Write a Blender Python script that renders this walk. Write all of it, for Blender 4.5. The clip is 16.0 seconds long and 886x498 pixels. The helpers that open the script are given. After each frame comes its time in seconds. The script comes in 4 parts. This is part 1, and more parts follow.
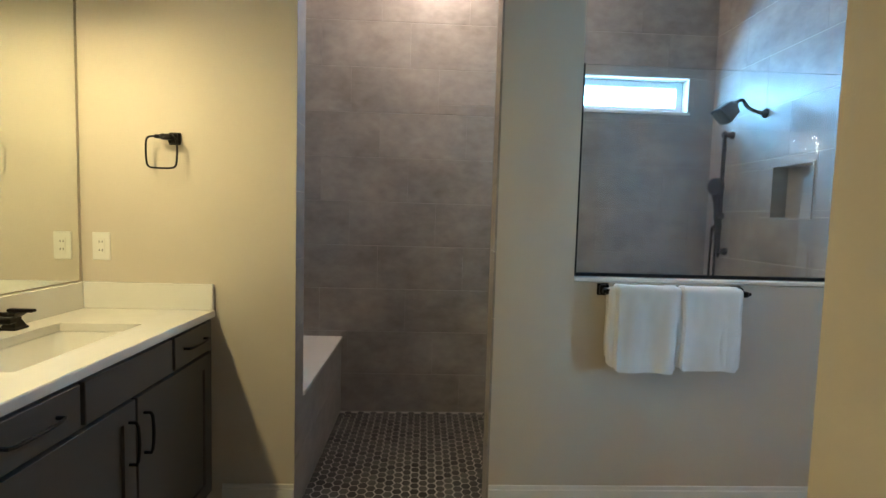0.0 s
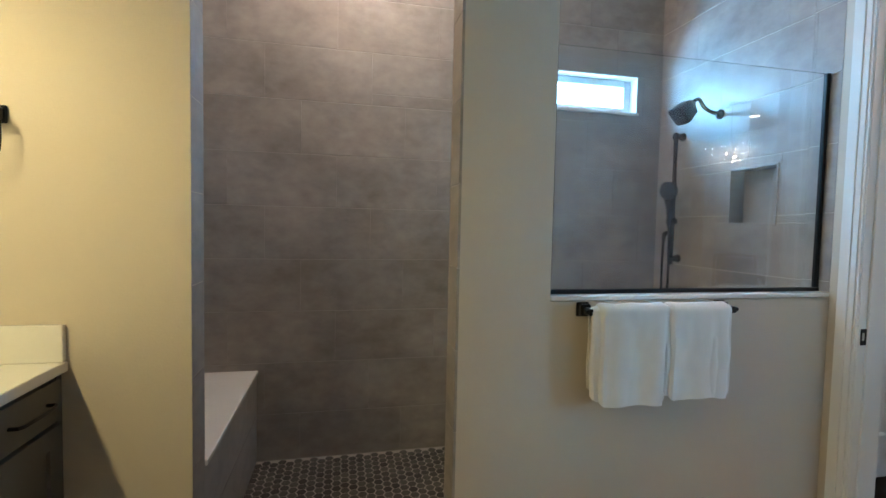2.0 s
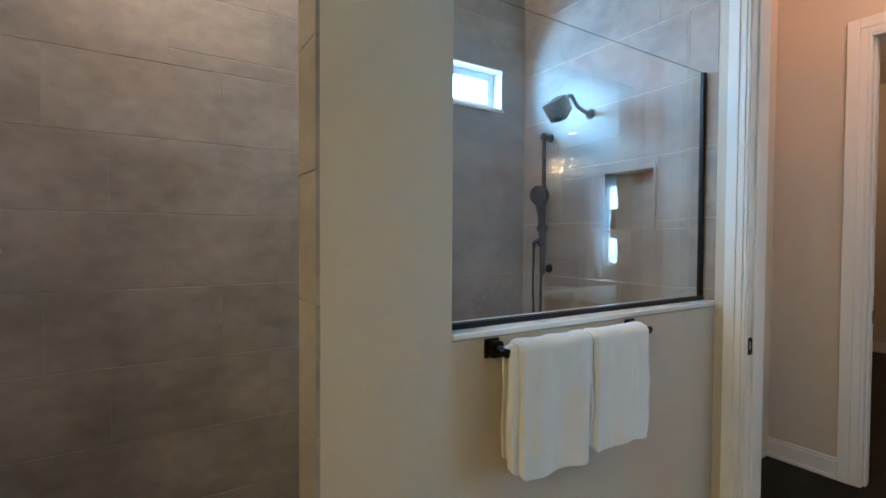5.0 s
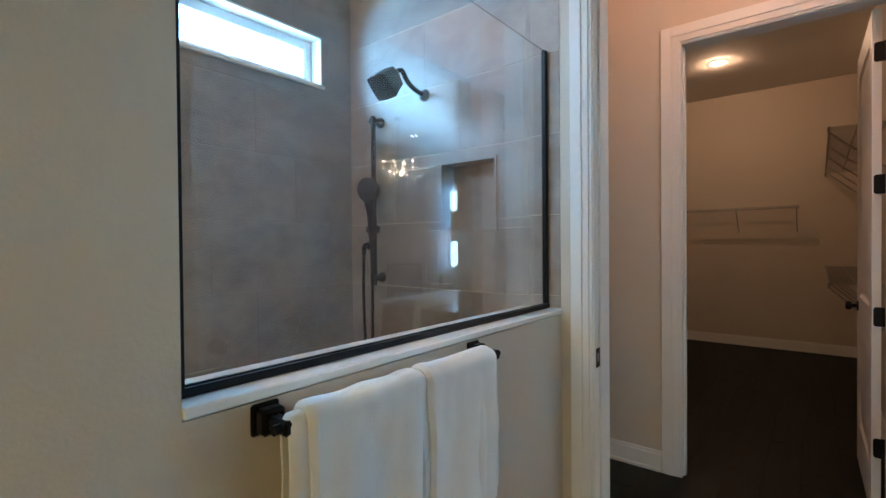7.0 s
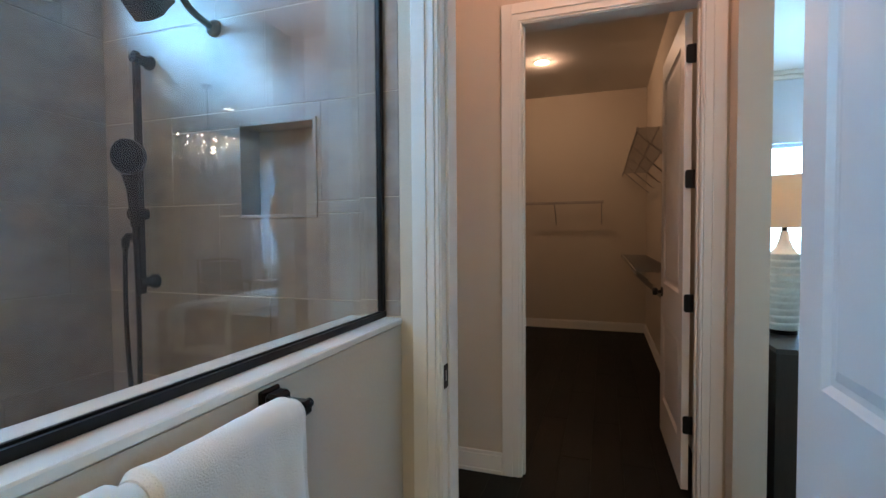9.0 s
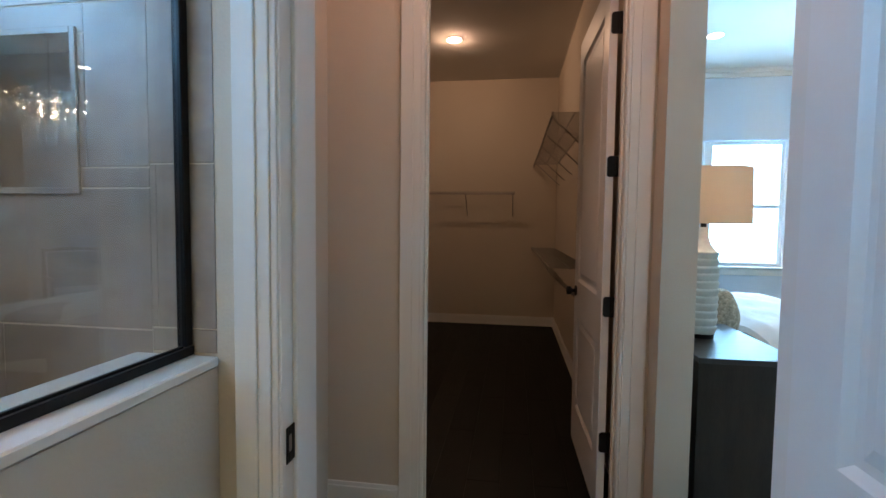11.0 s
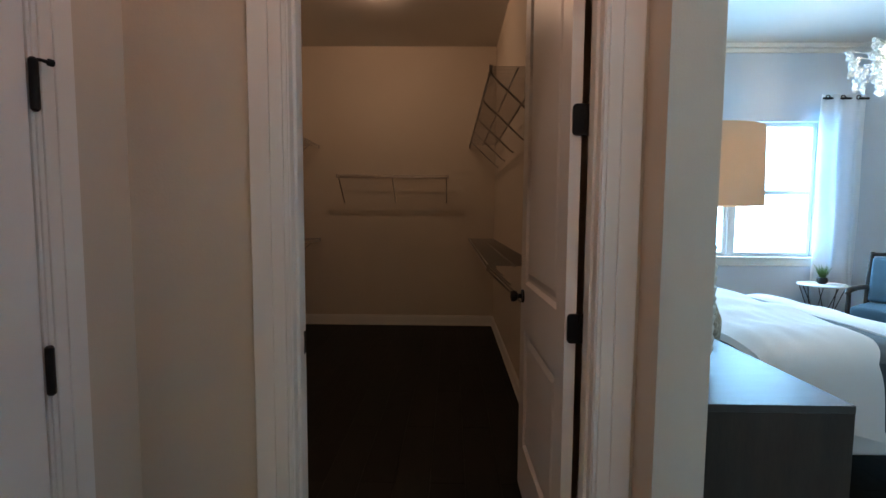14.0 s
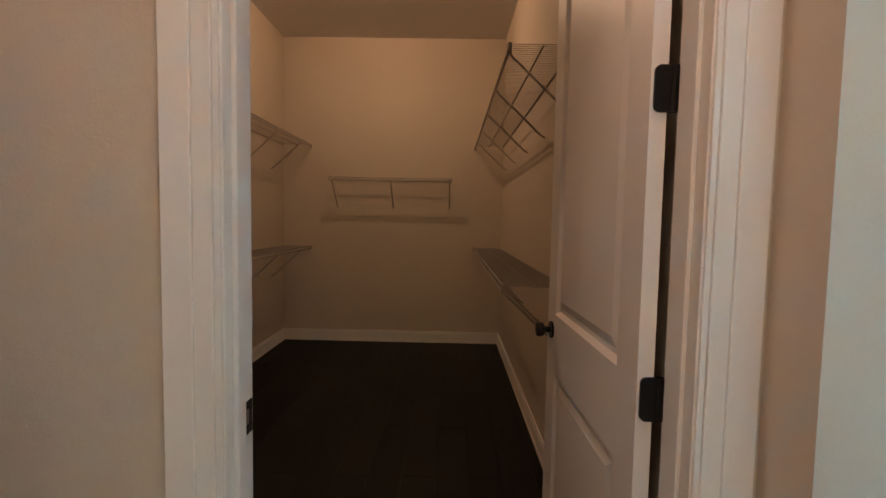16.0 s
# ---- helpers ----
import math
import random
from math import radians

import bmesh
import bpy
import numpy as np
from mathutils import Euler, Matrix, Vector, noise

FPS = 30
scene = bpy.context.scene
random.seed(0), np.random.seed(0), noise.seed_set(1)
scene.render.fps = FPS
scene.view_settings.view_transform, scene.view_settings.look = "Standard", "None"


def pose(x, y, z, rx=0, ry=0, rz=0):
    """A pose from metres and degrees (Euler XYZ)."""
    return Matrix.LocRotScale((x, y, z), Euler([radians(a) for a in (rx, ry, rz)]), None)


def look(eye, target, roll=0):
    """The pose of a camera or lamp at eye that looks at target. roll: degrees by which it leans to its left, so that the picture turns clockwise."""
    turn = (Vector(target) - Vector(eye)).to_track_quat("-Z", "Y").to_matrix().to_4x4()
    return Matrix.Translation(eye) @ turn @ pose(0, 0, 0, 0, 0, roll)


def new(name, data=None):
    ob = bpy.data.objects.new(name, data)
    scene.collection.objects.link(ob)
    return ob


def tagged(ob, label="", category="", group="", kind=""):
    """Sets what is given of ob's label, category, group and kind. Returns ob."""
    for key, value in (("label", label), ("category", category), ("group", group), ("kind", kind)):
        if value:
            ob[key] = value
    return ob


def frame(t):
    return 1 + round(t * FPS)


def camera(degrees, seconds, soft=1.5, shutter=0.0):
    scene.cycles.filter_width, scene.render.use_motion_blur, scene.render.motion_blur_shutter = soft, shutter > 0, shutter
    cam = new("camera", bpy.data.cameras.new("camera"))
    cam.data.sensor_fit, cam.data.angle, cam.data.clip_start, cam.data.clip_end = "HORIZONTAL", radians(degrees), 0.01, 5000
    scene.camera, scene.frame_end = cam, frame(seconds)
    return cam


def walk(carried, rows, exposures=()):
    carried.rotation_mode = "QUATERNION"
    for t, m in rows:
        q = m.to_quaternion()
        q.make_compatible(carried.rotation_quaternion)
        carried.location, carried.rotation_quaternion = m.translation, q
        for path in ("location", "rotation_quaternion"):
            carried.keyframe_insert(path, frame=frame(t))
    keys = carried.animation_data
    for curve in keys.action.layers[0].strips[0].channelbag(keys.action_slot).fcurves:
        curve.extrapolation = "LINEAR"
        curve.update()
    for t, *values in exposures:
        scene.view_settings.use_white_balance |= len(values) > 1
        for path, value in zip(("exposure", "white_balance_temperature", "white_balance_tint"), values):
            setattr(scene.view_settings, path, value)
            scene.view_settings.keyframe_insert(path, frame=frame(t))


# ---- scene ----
cam = camera(87.1, 16.0)
PATH = [
    (0, (0.056, -0.008, 1.376), (0.135, 1.986, 1.245), 1.6),
    (0.5, (0.005, 0.102, 1.39), (0.147, 2.093, 1.265), 1.7),
    (1, (-0.026, 0.2, 1.393), (0.215, 2.182, 1.272), 1.6),
    (1.5, (-0.034, 0.312, 1.384), (0.309, 2.279, 1.271), 1.5),
    (2, (-0.042, 0.446, 1.386), (0.383, 2.397, 1.286), 1.2),
    (2.5, (-0.046, 0.565, 1.391), (0.449, 2.501, 1.303), 0.9),
    (3, (-0.04, 0.673, 1.387), (0.527, 2.589, 1.309), 0.9),
    (3.2, (-0.047, 0.73, 1.384), (0.564, 2.633, 1.308), 1.1),
    (5.3, (0.105, 1.12, 1.386), (1.264, 2.75, 1.341), 0.1),
    (5.5, (0.15, 1.168, 1.381), (1.365, 2.756, 1.338), 0.0),
    (6, (0.259, 1.24, 1.382), (1.586, 2.736, 1.352), -0.3),
    (6.5, (0.352, 1.293, 1.379), (1.79, 2.683, 1.355), -0.4),
    (7, (0.45, 1.347, 1.373), (2.004, 2.606, 1.349), -0.5),
    (7.1, (0.479, 1.359, 1.372), (2.055, 2.59, 1.346), -0.5),
    (7.5, (0.554, 1.416, 1.371), (2.219, 2.523, 1.339), -0.6),
    (8, (0.657, 1.486, 1.381), (2.421, 2.426, 1.337), -0.6),
    (8.5, (0.744, 1.526, 1.382), (2.582, 2.312, 1.327), -0.6),
    (9, (0.84, 1.543, 1.37), (2.73, 2.194, 1.303), -0.4),
    (9.5, (0.962, 1.553, 1.366), (2.888, 2.085, 1.287), -0.2),
    (10, (1.094, 1.553, 1.369), (3.043, 1.993, 1.284), 0.0),
    (10.2, (1.137, 1.552, 1.373), (3.093, 1.959, 1.286), 0.1),
    (12.3, (1.657, 1.597, 1.375), (3.647, 1.742, 1.241), 0.7),
    (12.5, (1.721, 1.572, 1.364), (3.713, 1.695, 1.233), 0.5),
    (13, (1.835, 1.562, 1.35), (3.828, 1.635, 1.206), 0.6),
    (13.5, (1.964, 1.534, 1.35), (3.958, 1.581, 1.201), 0.4),
    (14, (2.086, 1.511, 1.353), (4.08, 1.546, 1.203), 0.4),
    (14.5, (2.189, 1.501, 1.355), (4.184, 1.534, 1.212), 0.4),
    (15, (2.304, 1.511, 1.351), (4.299, 1.543, 1.213), 0.7),
    (15.5, (2.439, 1.53, 1.353), (4.434, 1.567, 1.221), 1.0),
    (16, (2.561, 1.553, 1.368), (4.557, 1.583, 1.242), 1.1),
]
EXPOSURES = [(0.0, 0.95, 6450, 10), (3.0, 1.05, 6600, 12), (5.5, 1.05, 6900, 14), (7.0, 0.9, 6850, 14), (8.0, 0.84, 6800, 14), (10.0, 0.78, 6750, 14), (12.5, 0.48, 6620, 13), (14.0, 0.43, 6700, 14), (15.0, 0.65, 6980, 14), (15.5, 0.89, 7200, 14), (16.0, 1.26, 7480, 14)]
walk(cam, [(t, look(eye, target, roll)) for t, eye, target, roll in PATH], EXPOSURES)

# ---- light ----
world = bpy.data.worlds.new("sky")
scene.world = world
world.use_nodes = True
_wn = world.node_tree.nodes
_sky = _wn.new("ShaderNodeTexSky")
_sky.sky_type, _sky.sun_disc = "NISHITA", False
_sky.sun_elevation, _sky.sun_rotation = radians(50), radians(200)
world.node_tree.links.new(_sky.outputs[0], _wn["Background"].inputs[0])
_wn["Background"].inputs[1].default_value = 0.12


def lamp(name, kind, energy, colour, m, size=0.1, size_y=None, spot=None):
    d = bpy.data.lights.new(name, kind)
    d.energy, d.color = energy, colour
    if kind == "AREA":
        d.size = size
        if size_y:
            d.shape, d.size_y = "RECTANGLE", size_y
    elif kind == "SUN":
        d.angle = size
    else:
        d.shadow_soft_size = size
    if spot:
        d.spot_size, d.spot_blend = radians(spot), 0.04
    ob = new(name, d)
    ob.matrix_world = m
    return ob


WARM = (1.0, 0.78, 0.50)
lamp("sun", "SUN", 3.0, (1.0, 0.95, 0.88), look((12, 12, 20), (6, 3, 0)), 0.009)
# daylight that enters by the bedroom windows and by the shower window
lamp("bedroom_daylight", "AREA", 1060, (0.26, 0.62, 1.0), look((9.87, -3.02, 1.95), (5.77, -5.89, 1.95)), 7.5, 3.4)
lamp("shower_daylight", "AREA", 27, (0.19, 0.56, 1.0), look((1.4, 3.47, 2.29), (1.4, 2.0, 1.9)), 1.1, 0.22)
# fixtures
for _y in (0.5, 1.0, 1.5):
    lamp("vanity_bulb", "POINT", 11, (1.0, 0.83, 0.42), pose(-1.30, _y, 2.146), 0.035)
lamp("shower_downlight", "SPOT", 33, (1.0, 0.80, 0.66), pose(0.15, 2.85, 3.28), 0.06, spot=172)
lamp("closet_downlight", "POINT", 11.5, (1.0, 0.62, 0.40), pose(6.27, 2.21, 3.286), 0.012)
lamp("vestibule_downlight", "SPOT", 18.5, (1.0, 0.54, 0.40), pose(2.82, 1.55, 3.285), 0.06, spot=172)
for _x, _y in ((6.47, -0.42), (6.6, -2.65), (4.3, -2.65)):
    lamp("bedroom_downlight", "SPOT", 4, WARM, pose(_x, _y, 3.27), 0.06, spot=140)
lamp("table_lamp_bulb", "POINT", 1.6, (1.0, 0.86, 0.66), pose(3.80, 0.625, 1.52), 0.03)
lamp("chandelier_glow", "POINT", 26, (1.0, 0.85, 0.62), pose(5.6, -2.05, 2.44), 0.02)


# ---- materials ----
def material(name, base, rough=0.5, metal=0.0, vary=0.12, scale=6.0, fine=60.0, bump=0.05, spread=0.0, tint=None, per_object=0.0, stretch=None, coat=0.0, world_space=False):
    """A principled surface whose colour drifts at a coarse and a fine scale, with fine relief."""
    m = bpy.data.materials.new(name)
    m.use_nodes = True
    n, l = m.node_tree.nodes, m.node_tree.links
    p = n["Principled BSDF"]
    tc = n.new("ShaderNodeTexCoord")
    vec = n.new("ShaderNodeNewGeometry").outputs["Position"] if world_space else tc.outputs["Object"]
    info = n.new("ShaderNodeObjectInfo")
    if spread:
        add = n.new("ShaderNodeVectorMath")
        add.operation = "ADD"
        mul = n.new("ShaderNodeVectorMath")
        mul.operation = "SCALE"
        mul.inputs[0].default_value = (1.0, 1.7, 2.3)
        l.new(info.outputs["Random"], mul.inputs["Scale"])
        mul2 = n.new("ShaderNodeVectorMath")
        mul2.operation = "SCALE"
        mul2.inputs["Scale"].default_value = spread
        l.new(mul.outputs[0], mul2.inputs[0])
        l.new(vec, add.inputs[0])
        l.new(mul2.outputs[0], add.inputs[1])
        vec = add.outputs[0]
    if stretch:
        mp = n.new("ShaderNodeMapping")
        mp.inputs["Scale"].default_value = stretch
        l.new(vec, mp.inputs[0])
        vec = mp.outputs[0]
    big = n.new("ShaderNodeTexNoise")
    big.inputs["Scale"].default_value, big.inputs["Detail"].default_value, big.inputs["Roughness"].default_value = scale, 5.0, 0.6
    small = n.new("ShaderNodeTexNoise")
    small.inputs["Scale"].default_value, small.inputs["Detail"].default_value = fine, 4.0
    l.new(vec, big.inputs["Vector"])
    l.new(vec, small.inputs["Vector"])
    ramp = n.new("ShaderNodeValToRGB")
    dark = tint or tuple(c * (1 - vary * 2) for c in base)
    ramp.color_ramp.elements[0].color = (*dark, 1)
    ramp.color_ramp.elements[1].color = (*[min(1, c * (1 + vary * 0.6)) for c in base], 1)
    ramp.color_ramp.elements[0].position, ramp.color_ramp.elements[1].position = 0.25, 0.75
    mix = n.new("ShaderNodeMath")
    mix.operation = "MULTIPLY_ADD"
    mix.inputs[1].default_value = 0.3
    l.new(small.outputs["Fac"], mix.inputs[0])
    sc = n.new("ShaderNodeMath")
    sc.operation = "MULTIPLY"
    sc.inputs[1].default_value = 0.7
    l.new(big.outputs["Fac"], sc.inputs[0])
    l.new(sc.outputs[0], mix.inputs[2])
    l.new(mix.outputs[0], ramp.inputs[0])
    colour = ramp.outputs[0]
    if per_object:
        hsv = n.new("ShaderNodeHueSaturation")
        rng = n.new("ShaderNodeMapRange")
        rng.inputs["To Min"].default_value, rng.inputs["To Max"].default_value = 1 - per_object, 1 + per_object
        l.new(info.outputs["Random"], rng.inputs["Value"])
        l.new(rng.outputs[0], hsv.inputs["Value"])
        l.new(colour, hsv.inputs["Color"])
        colour = hsv.outputs[0]
    l.new(colour, p.inputs["Base Color"])
    p.inputs["Metallic"].default_value = metal
    rr = n.new("ShaderNodeMapRange")
    rr.inputs["To Min"].default_value, rr.inputs["To Max"].default_value = max(0.03, rough - 0.08), min(1, rough + 0.08)
    l.new(big.outputs["Fac"], rr.inputs["Value"])
    l.new(rr.outputs[0], p.inputs["Roughness"])
    if coat:
        p.inputs["Coat Weight"].default_value = coat
    if bump:
        b = n.new("ShaderNodeBump")
        b.inputs["Strength"].default_value, b.inputs["Distance"].default_value = bump, 0.002
        l.new(small.outputs["Fac"], b.inputs["Height"])
        l.new(b.outputs[0], p.inputs["Normal"])
    return m


def glow(name, colour, strength):
    m = bpy.data.materials.new(name)
    m.use_nodes = True
    p = m.node_tree.nodes["Principled BSDF"]
    p.inputs["Base Color"].default_value = (*colour, 1)
    p.inputs["Emission Color"].default_value = (*colour, 1)
    p.inputs["Emission Strength"].default_value = strength
    return m


def clear(name, tint=(1, 1, 1), rough=0.0, ior=1.5):
    m = bpy.data.materials.new(name)
    m.use_nodes = True
    p = m.node_tree.nodes["Principled BSDF"]
    p.inputs["Base Color"].default_value = (*tint, 1)
    p.inputs["Transmission Weight"].default_value = 1.0
    p.inputs["Roughness"].default_value = rough
    p.inputs["IOR"].default_value = ior
    return m


PAINT = material("wall_paint", (0.612, 0.54, 0.447), 0.75, vary=0.02, scale=1.5, fine=150, bump=0.3)
CEIL = material("ceiling_paint", (0.72, 0.70, 0.66), 0.85, vary=0.02, scale=1.5, fine=200, bump=0.2)
BLUEPAINT = material("bedroom_paint", (0.60, 0.67, 0.76), 0.75, vary=0.02, scale=1.5, fine=260, bump=0.2)
TRIM = material("trim_paint", (0.78, 0.76, 0.72), 0.58, vary=0.006, scale=2, fine=40, bump=0.0)
DOORPAINT = material("door_paint", (0.80, 0.79, 0.77), 0.4, vary=0.015, scale=3, fine=120, bump=0.05)
TILE = material("shower_tile", (0.385, 0.345, 0.312), 0.40, vary=0.25, scale=2.8, fine=13, bump=0.08, spread=0.04, per_object=0.008, world_space=True, stretch=(1.0, 1.0, 1.5))
GROUT = material("grout", (0.46, 0.42, 0.38), 0.85, vary=0.08, scale=9, fine=150, bump=0.2)
HEXTILE = material("hex_tile", (0.065, 0.058, 0.05), 0.4, vary=0.25, scale=14, fine=80, bump=0.1, spread=5.0, per_object=0.6)
QUARTZ = material("white_quartz", (0.80, 0.78, 0.73), 0.22, vary=0.02, scale=5, fine=70, bump=0.0)
CERAMIC = material("white_ceramic", (0.82, 0.80, 0.75), 0.12, vary=0.01, scale=3, fine=30, bump=0.0)
CABINET = material("grey_cabinet_paint", (0.085, 0.080, 0.072), 0.45, vary=0.05, scale=4, fine=120, bump=0.05)
BLACK = material("matte_black_metal", (0.009, 0.009, 0.010), 0.42, 0.15, vary=0.1, scale=8, fine=140, bump=0.03)
BLACK.node_tree.nodes["Principled BSDF"].inputs["Specular IOR Level"].default_value = 0.25
BRONZE = material("dark_bronze", (0.014, 0.012, 0.011), 0.33, 0.7, vary=0.2, scale=12, fine=90, bump=0.02)
CHROME = material("brushed_nickel", (0.55, 0.53, 0.50), 0.3, 1.0, vary=0.05, scale=12, fine=90, bump=0.02)
TERRY = material("white_terry_cloth", (0.84, 0.81, 0.76), 0.95, vary=0.03, scale=10, fine=420, bump=0.9)
PLASTIC = material("white_plastic", (0.80, 0.78, 0.72), 0.35, vary=0.01, scale=4, fine=60, bump=0.0)
DARKWOOD = material("dark_plank", (0.0085, 0.0096, 0.0078), 0.5, vary=0.42, scale=5, fine=38, bump=0.1, spread=9.0, per_object=0.38, stretch=(0.8, 7.0, 7.0))
DARKWOOD.node_tree.nodes["Principled BSDF"].inputs["Specular IOR Level"].default_value = 0.15
BEIGETILE = material("bath_floor_tile", (0.45, 0.41, 0.35), 0.4, vary=0.08, scale=3, fine=40, bump=0.05, spread=5.0)
WIRE = material("coated_wire", (0.38, 0.34, 0.30), 0.42, 0.1, vary=0.03, scale=8, fine=60, bump=0.0)
NIGHTWOOD = material("grey_brown_wood", (0.046, 0.035, 0.027), 0.75, vary=0.3, scale=4, fine=40, bump=0.12, stretch=(5.0, 5.0, 0.7))
NIGHTTOP = material("polished_wood_top", (0.05, 0.042, 0.036), 0.36, vary=0.2, scale=4, fine=45, bump=0.04, stretch=(9.0, 1.2, 1.2))
LINEN = material("white_linen", (0.80, 0.76, 0.75), 0.9, vary=0.03, scale=5, fine=240, bump=0.3)
GREYCLOTH = material("dark_grey_quilt", (0.055, 0.065, 0.075), 0.9, vary=0.15, scale=8, fine=200, bump=0.4)
TEAL = material("teal_upholstery", (0.06, 0.115, 0.155), 0.8, vary=0.1, scale=8, fine=200, bump=0.3)
CHAIRWOOD = material("dark_chair_wood", (0.035, 0.022, 0.016), 0.4, vary=0.2, scale=6, fine=60, bump=0.05)
SHADE = material("cream_lampshade", (0.80, 0.60, 0.45), 0.9, vary=0.04, scale=8, fine=200, bump=0.25)
_n, _l = SHADE.node_tree.nodes, SHADE.node_tree.links
_t, _m = _n.new("ShaderNodeBsdfTranslucent"), _n.new("ShaderNodeMixShader")
_t.inputs["Color"].default_value = (0.86, 0.72, 0.56, 1)
_m.inputs[0].default_value = 0.4
_l.new(_n["Principled BSDF"].outputs[0], _m.inputs[1])
_l.new(_t.outputs[0], _m.inputs[2])
_l.new(_m.outputs[0], _n["Material Output"].inputs["Surface"])
PLASTER = material("ribbed_white_plaster", (0.70, 0.66, 0.60), 0.7, vary=0.12, scale=14, fine=90, bump=0.4)
SHEER = material("sheer_curtain", (0.88, 0.90, 0.93), 0.9, vary=0.02, scale=6, fine=200, bump=0.2)
_n, _l = SHEER.node_tree.nodes, SHEER.node_tree.links
_t, _m = _n.new("ShaderNodeBsdfTranslucent"), _n.new("ShaderNodeMixShader")
_t.inputs["Color"].default_value = (0.86, 0.89, 0.93, 1)
_m.inputs[0].default_value = 0.5
_l.new(_n["Principled BSDF"].outputs[0], _m.inputs[1])
_l.new(_t.outputs[0], _m.inputs[2])
_l.new(_m.outputs[0], _n["Material Output"].inputs["Surface"])
LEAF = material("green_leaf", (0.10, 0.20, 0.04), 0.6, vary=0.2, scale=30, fine=90, bump=0.1)
PATTERN = material("patterned_cushion", (0.62, 0.54, 0.42), 0.9, vary=0.5, scale=38, fine=160, bump=0.3)
VINYL = material("white_vinyl", (0.82, 0.84, 0.86), 0.35, vary=0.01, scale=4, fine=60, bump=0.0)
CRYSTAL = clear("crystal", (1, 0.97, 0.92), 0.12, 1.5)
CRYSTAL.node_tree.nodes["Principled BSDF"].inputs["Transmission Weight"].default_value = 0.2
GLASS = clear("shower_glass", (0.955, 0.975, 0.975))
PANE = clear("window_glass", (0.97, 0.99, 0.99))
# emission for the bulbs and for added beads that imitate crystal glints
BULB_SPARKLE = glow("warm_bulb_sparkle", (1.0, 0.82, 0.56), 60)
LENS = glow("downlight_lens", (1.0, 0.86, 0.66), 14)
MIRROR = bpy.data.materials.new("mirror_silver")
MIRROR.use_nodes = True
_p = MIRROR.node_tree.nodes["Principled BSDF"]
_p.inputs["Base Color"].default_value, _p.inputs["Metallic"].default_value, _p.inputs["Roughness"].default_value = (0.88, 0.91, 0.88, 1), 1.0, 0.0


# ---- helpers for shapes ----
ORIGIN = {}


def thing(name, label, category, at=(0, 0, 0), group="", kind="", m=None):
    ob = new(name)
    ob.empty_display_size = 0.05
    ob.matrix_world = m if m is not None else Matrix.Translation(at)
    ORIGIN[ob.name] = Vector((0, 0, 0)) if m is not None else Vector(at)
    return tagged(ob, label, category, group, kind)


def mesh_of(name, bm, mat, smooth=False):
    bmesh.ops.recalc_face_normals(bm, faces=bm.faces)
    me = bpy.data.meshes.new(name)
    bm.to_mesh(me)
    bm.free()
    for mm in (mat if isinstance(mat, (list, tuple)) else (mat,)):
        me.materials.append(mm)
    if smooth:
        me.shade_smooth()
        me.set_sharp_from_angle(angle=radians(38))
    return me


def part(name, bm, mat, parent, label="", smooth=False):
    """One mesh under a thing or a part. Vertices come in the thing's frame of world axes."""
    o = ORIGIN.get(parent.name, Vector())
    if o.length:
        bmesh.ops.translate(bm, vec=-o, verts=bm.verts)
    ob = new(name, mesh_of(name, bm, mat, smooth))
    ob.parent = parent
    ORIGIN[ob.name] = o
    return tagged(ob, label)


def solid(name, bm, mat, label="", category="", group="", kind="", smooth=False):
    ob = new(name, mesh_of(name, bm, mat, smooth))
    ORIGIN[ob.name] = Vector()
    return tagged(ob, label, category, group, kind)


def box(x0, x1, y0, y1, z0, z1, bevel=0.0, bm=None, seg=1):
    out = bm or bmesh.new()
    r = bmesh.ops.create_cube(out, size=1.0)
    vs = r["verts"]
    for v in vs:
        v.co = Vector(((x0 + x1) / 2 + v.co.x * (x1 - x0), (y0 + y1) / 2 + v.co.y * (y1 - y0), (z0 + z1) / 2 + v.co.z * (z1 - z0)))
    if bevel:
        es = list({e for v in vs for e in v.link_edges})
        bmesh.ops.bevel(out, geom=es, offset=bevel, segments=seg, affect="EDGES", profile=0.6)
    return out


def boxes(*rows, bevel=0.0):
    bm = bmesh.new()
    for r in rows:
        box(*r, bevel=bevel, bm=bm)
    return bm


def tube(points, r, n=10, bm=None, cap=True):
    """A round bar along points; r is one radius or one for each point."""
    out = bm or bmesh.new()
    pts = [Vector(p) for p in points]
    rr = r if isinstance(r, (list, tuple)) else [r] * len(pts)
    rings, side = [], None
    for i, p in enumerate(pts):
        d = (pts[min(i + 1, len(pts) - 1)] - pts[max(i - 1, 0)]).normalized()
        if side is None:
            side = d.orthogonal().normalized()
        side = (side - d * side.dot(d)).normalized()
        up = d.cross(side)
        rings.append([out.verts.new(p + (side * math.cos(a) + up * math.sin(a)) * rr[i]) for a in [2 * math.pi * k / n for k in range(n)]])
    for a, b in zip(rings, rings[1:]):
        for k in range(n):
            out.faces.new((a[k], a[(k + 1) % n], b[(k + 1) % n], b[k]))
    if cap:
        out.faces.new(rings[0][::-1])
        out.faces.new(rings[-1])
    return out


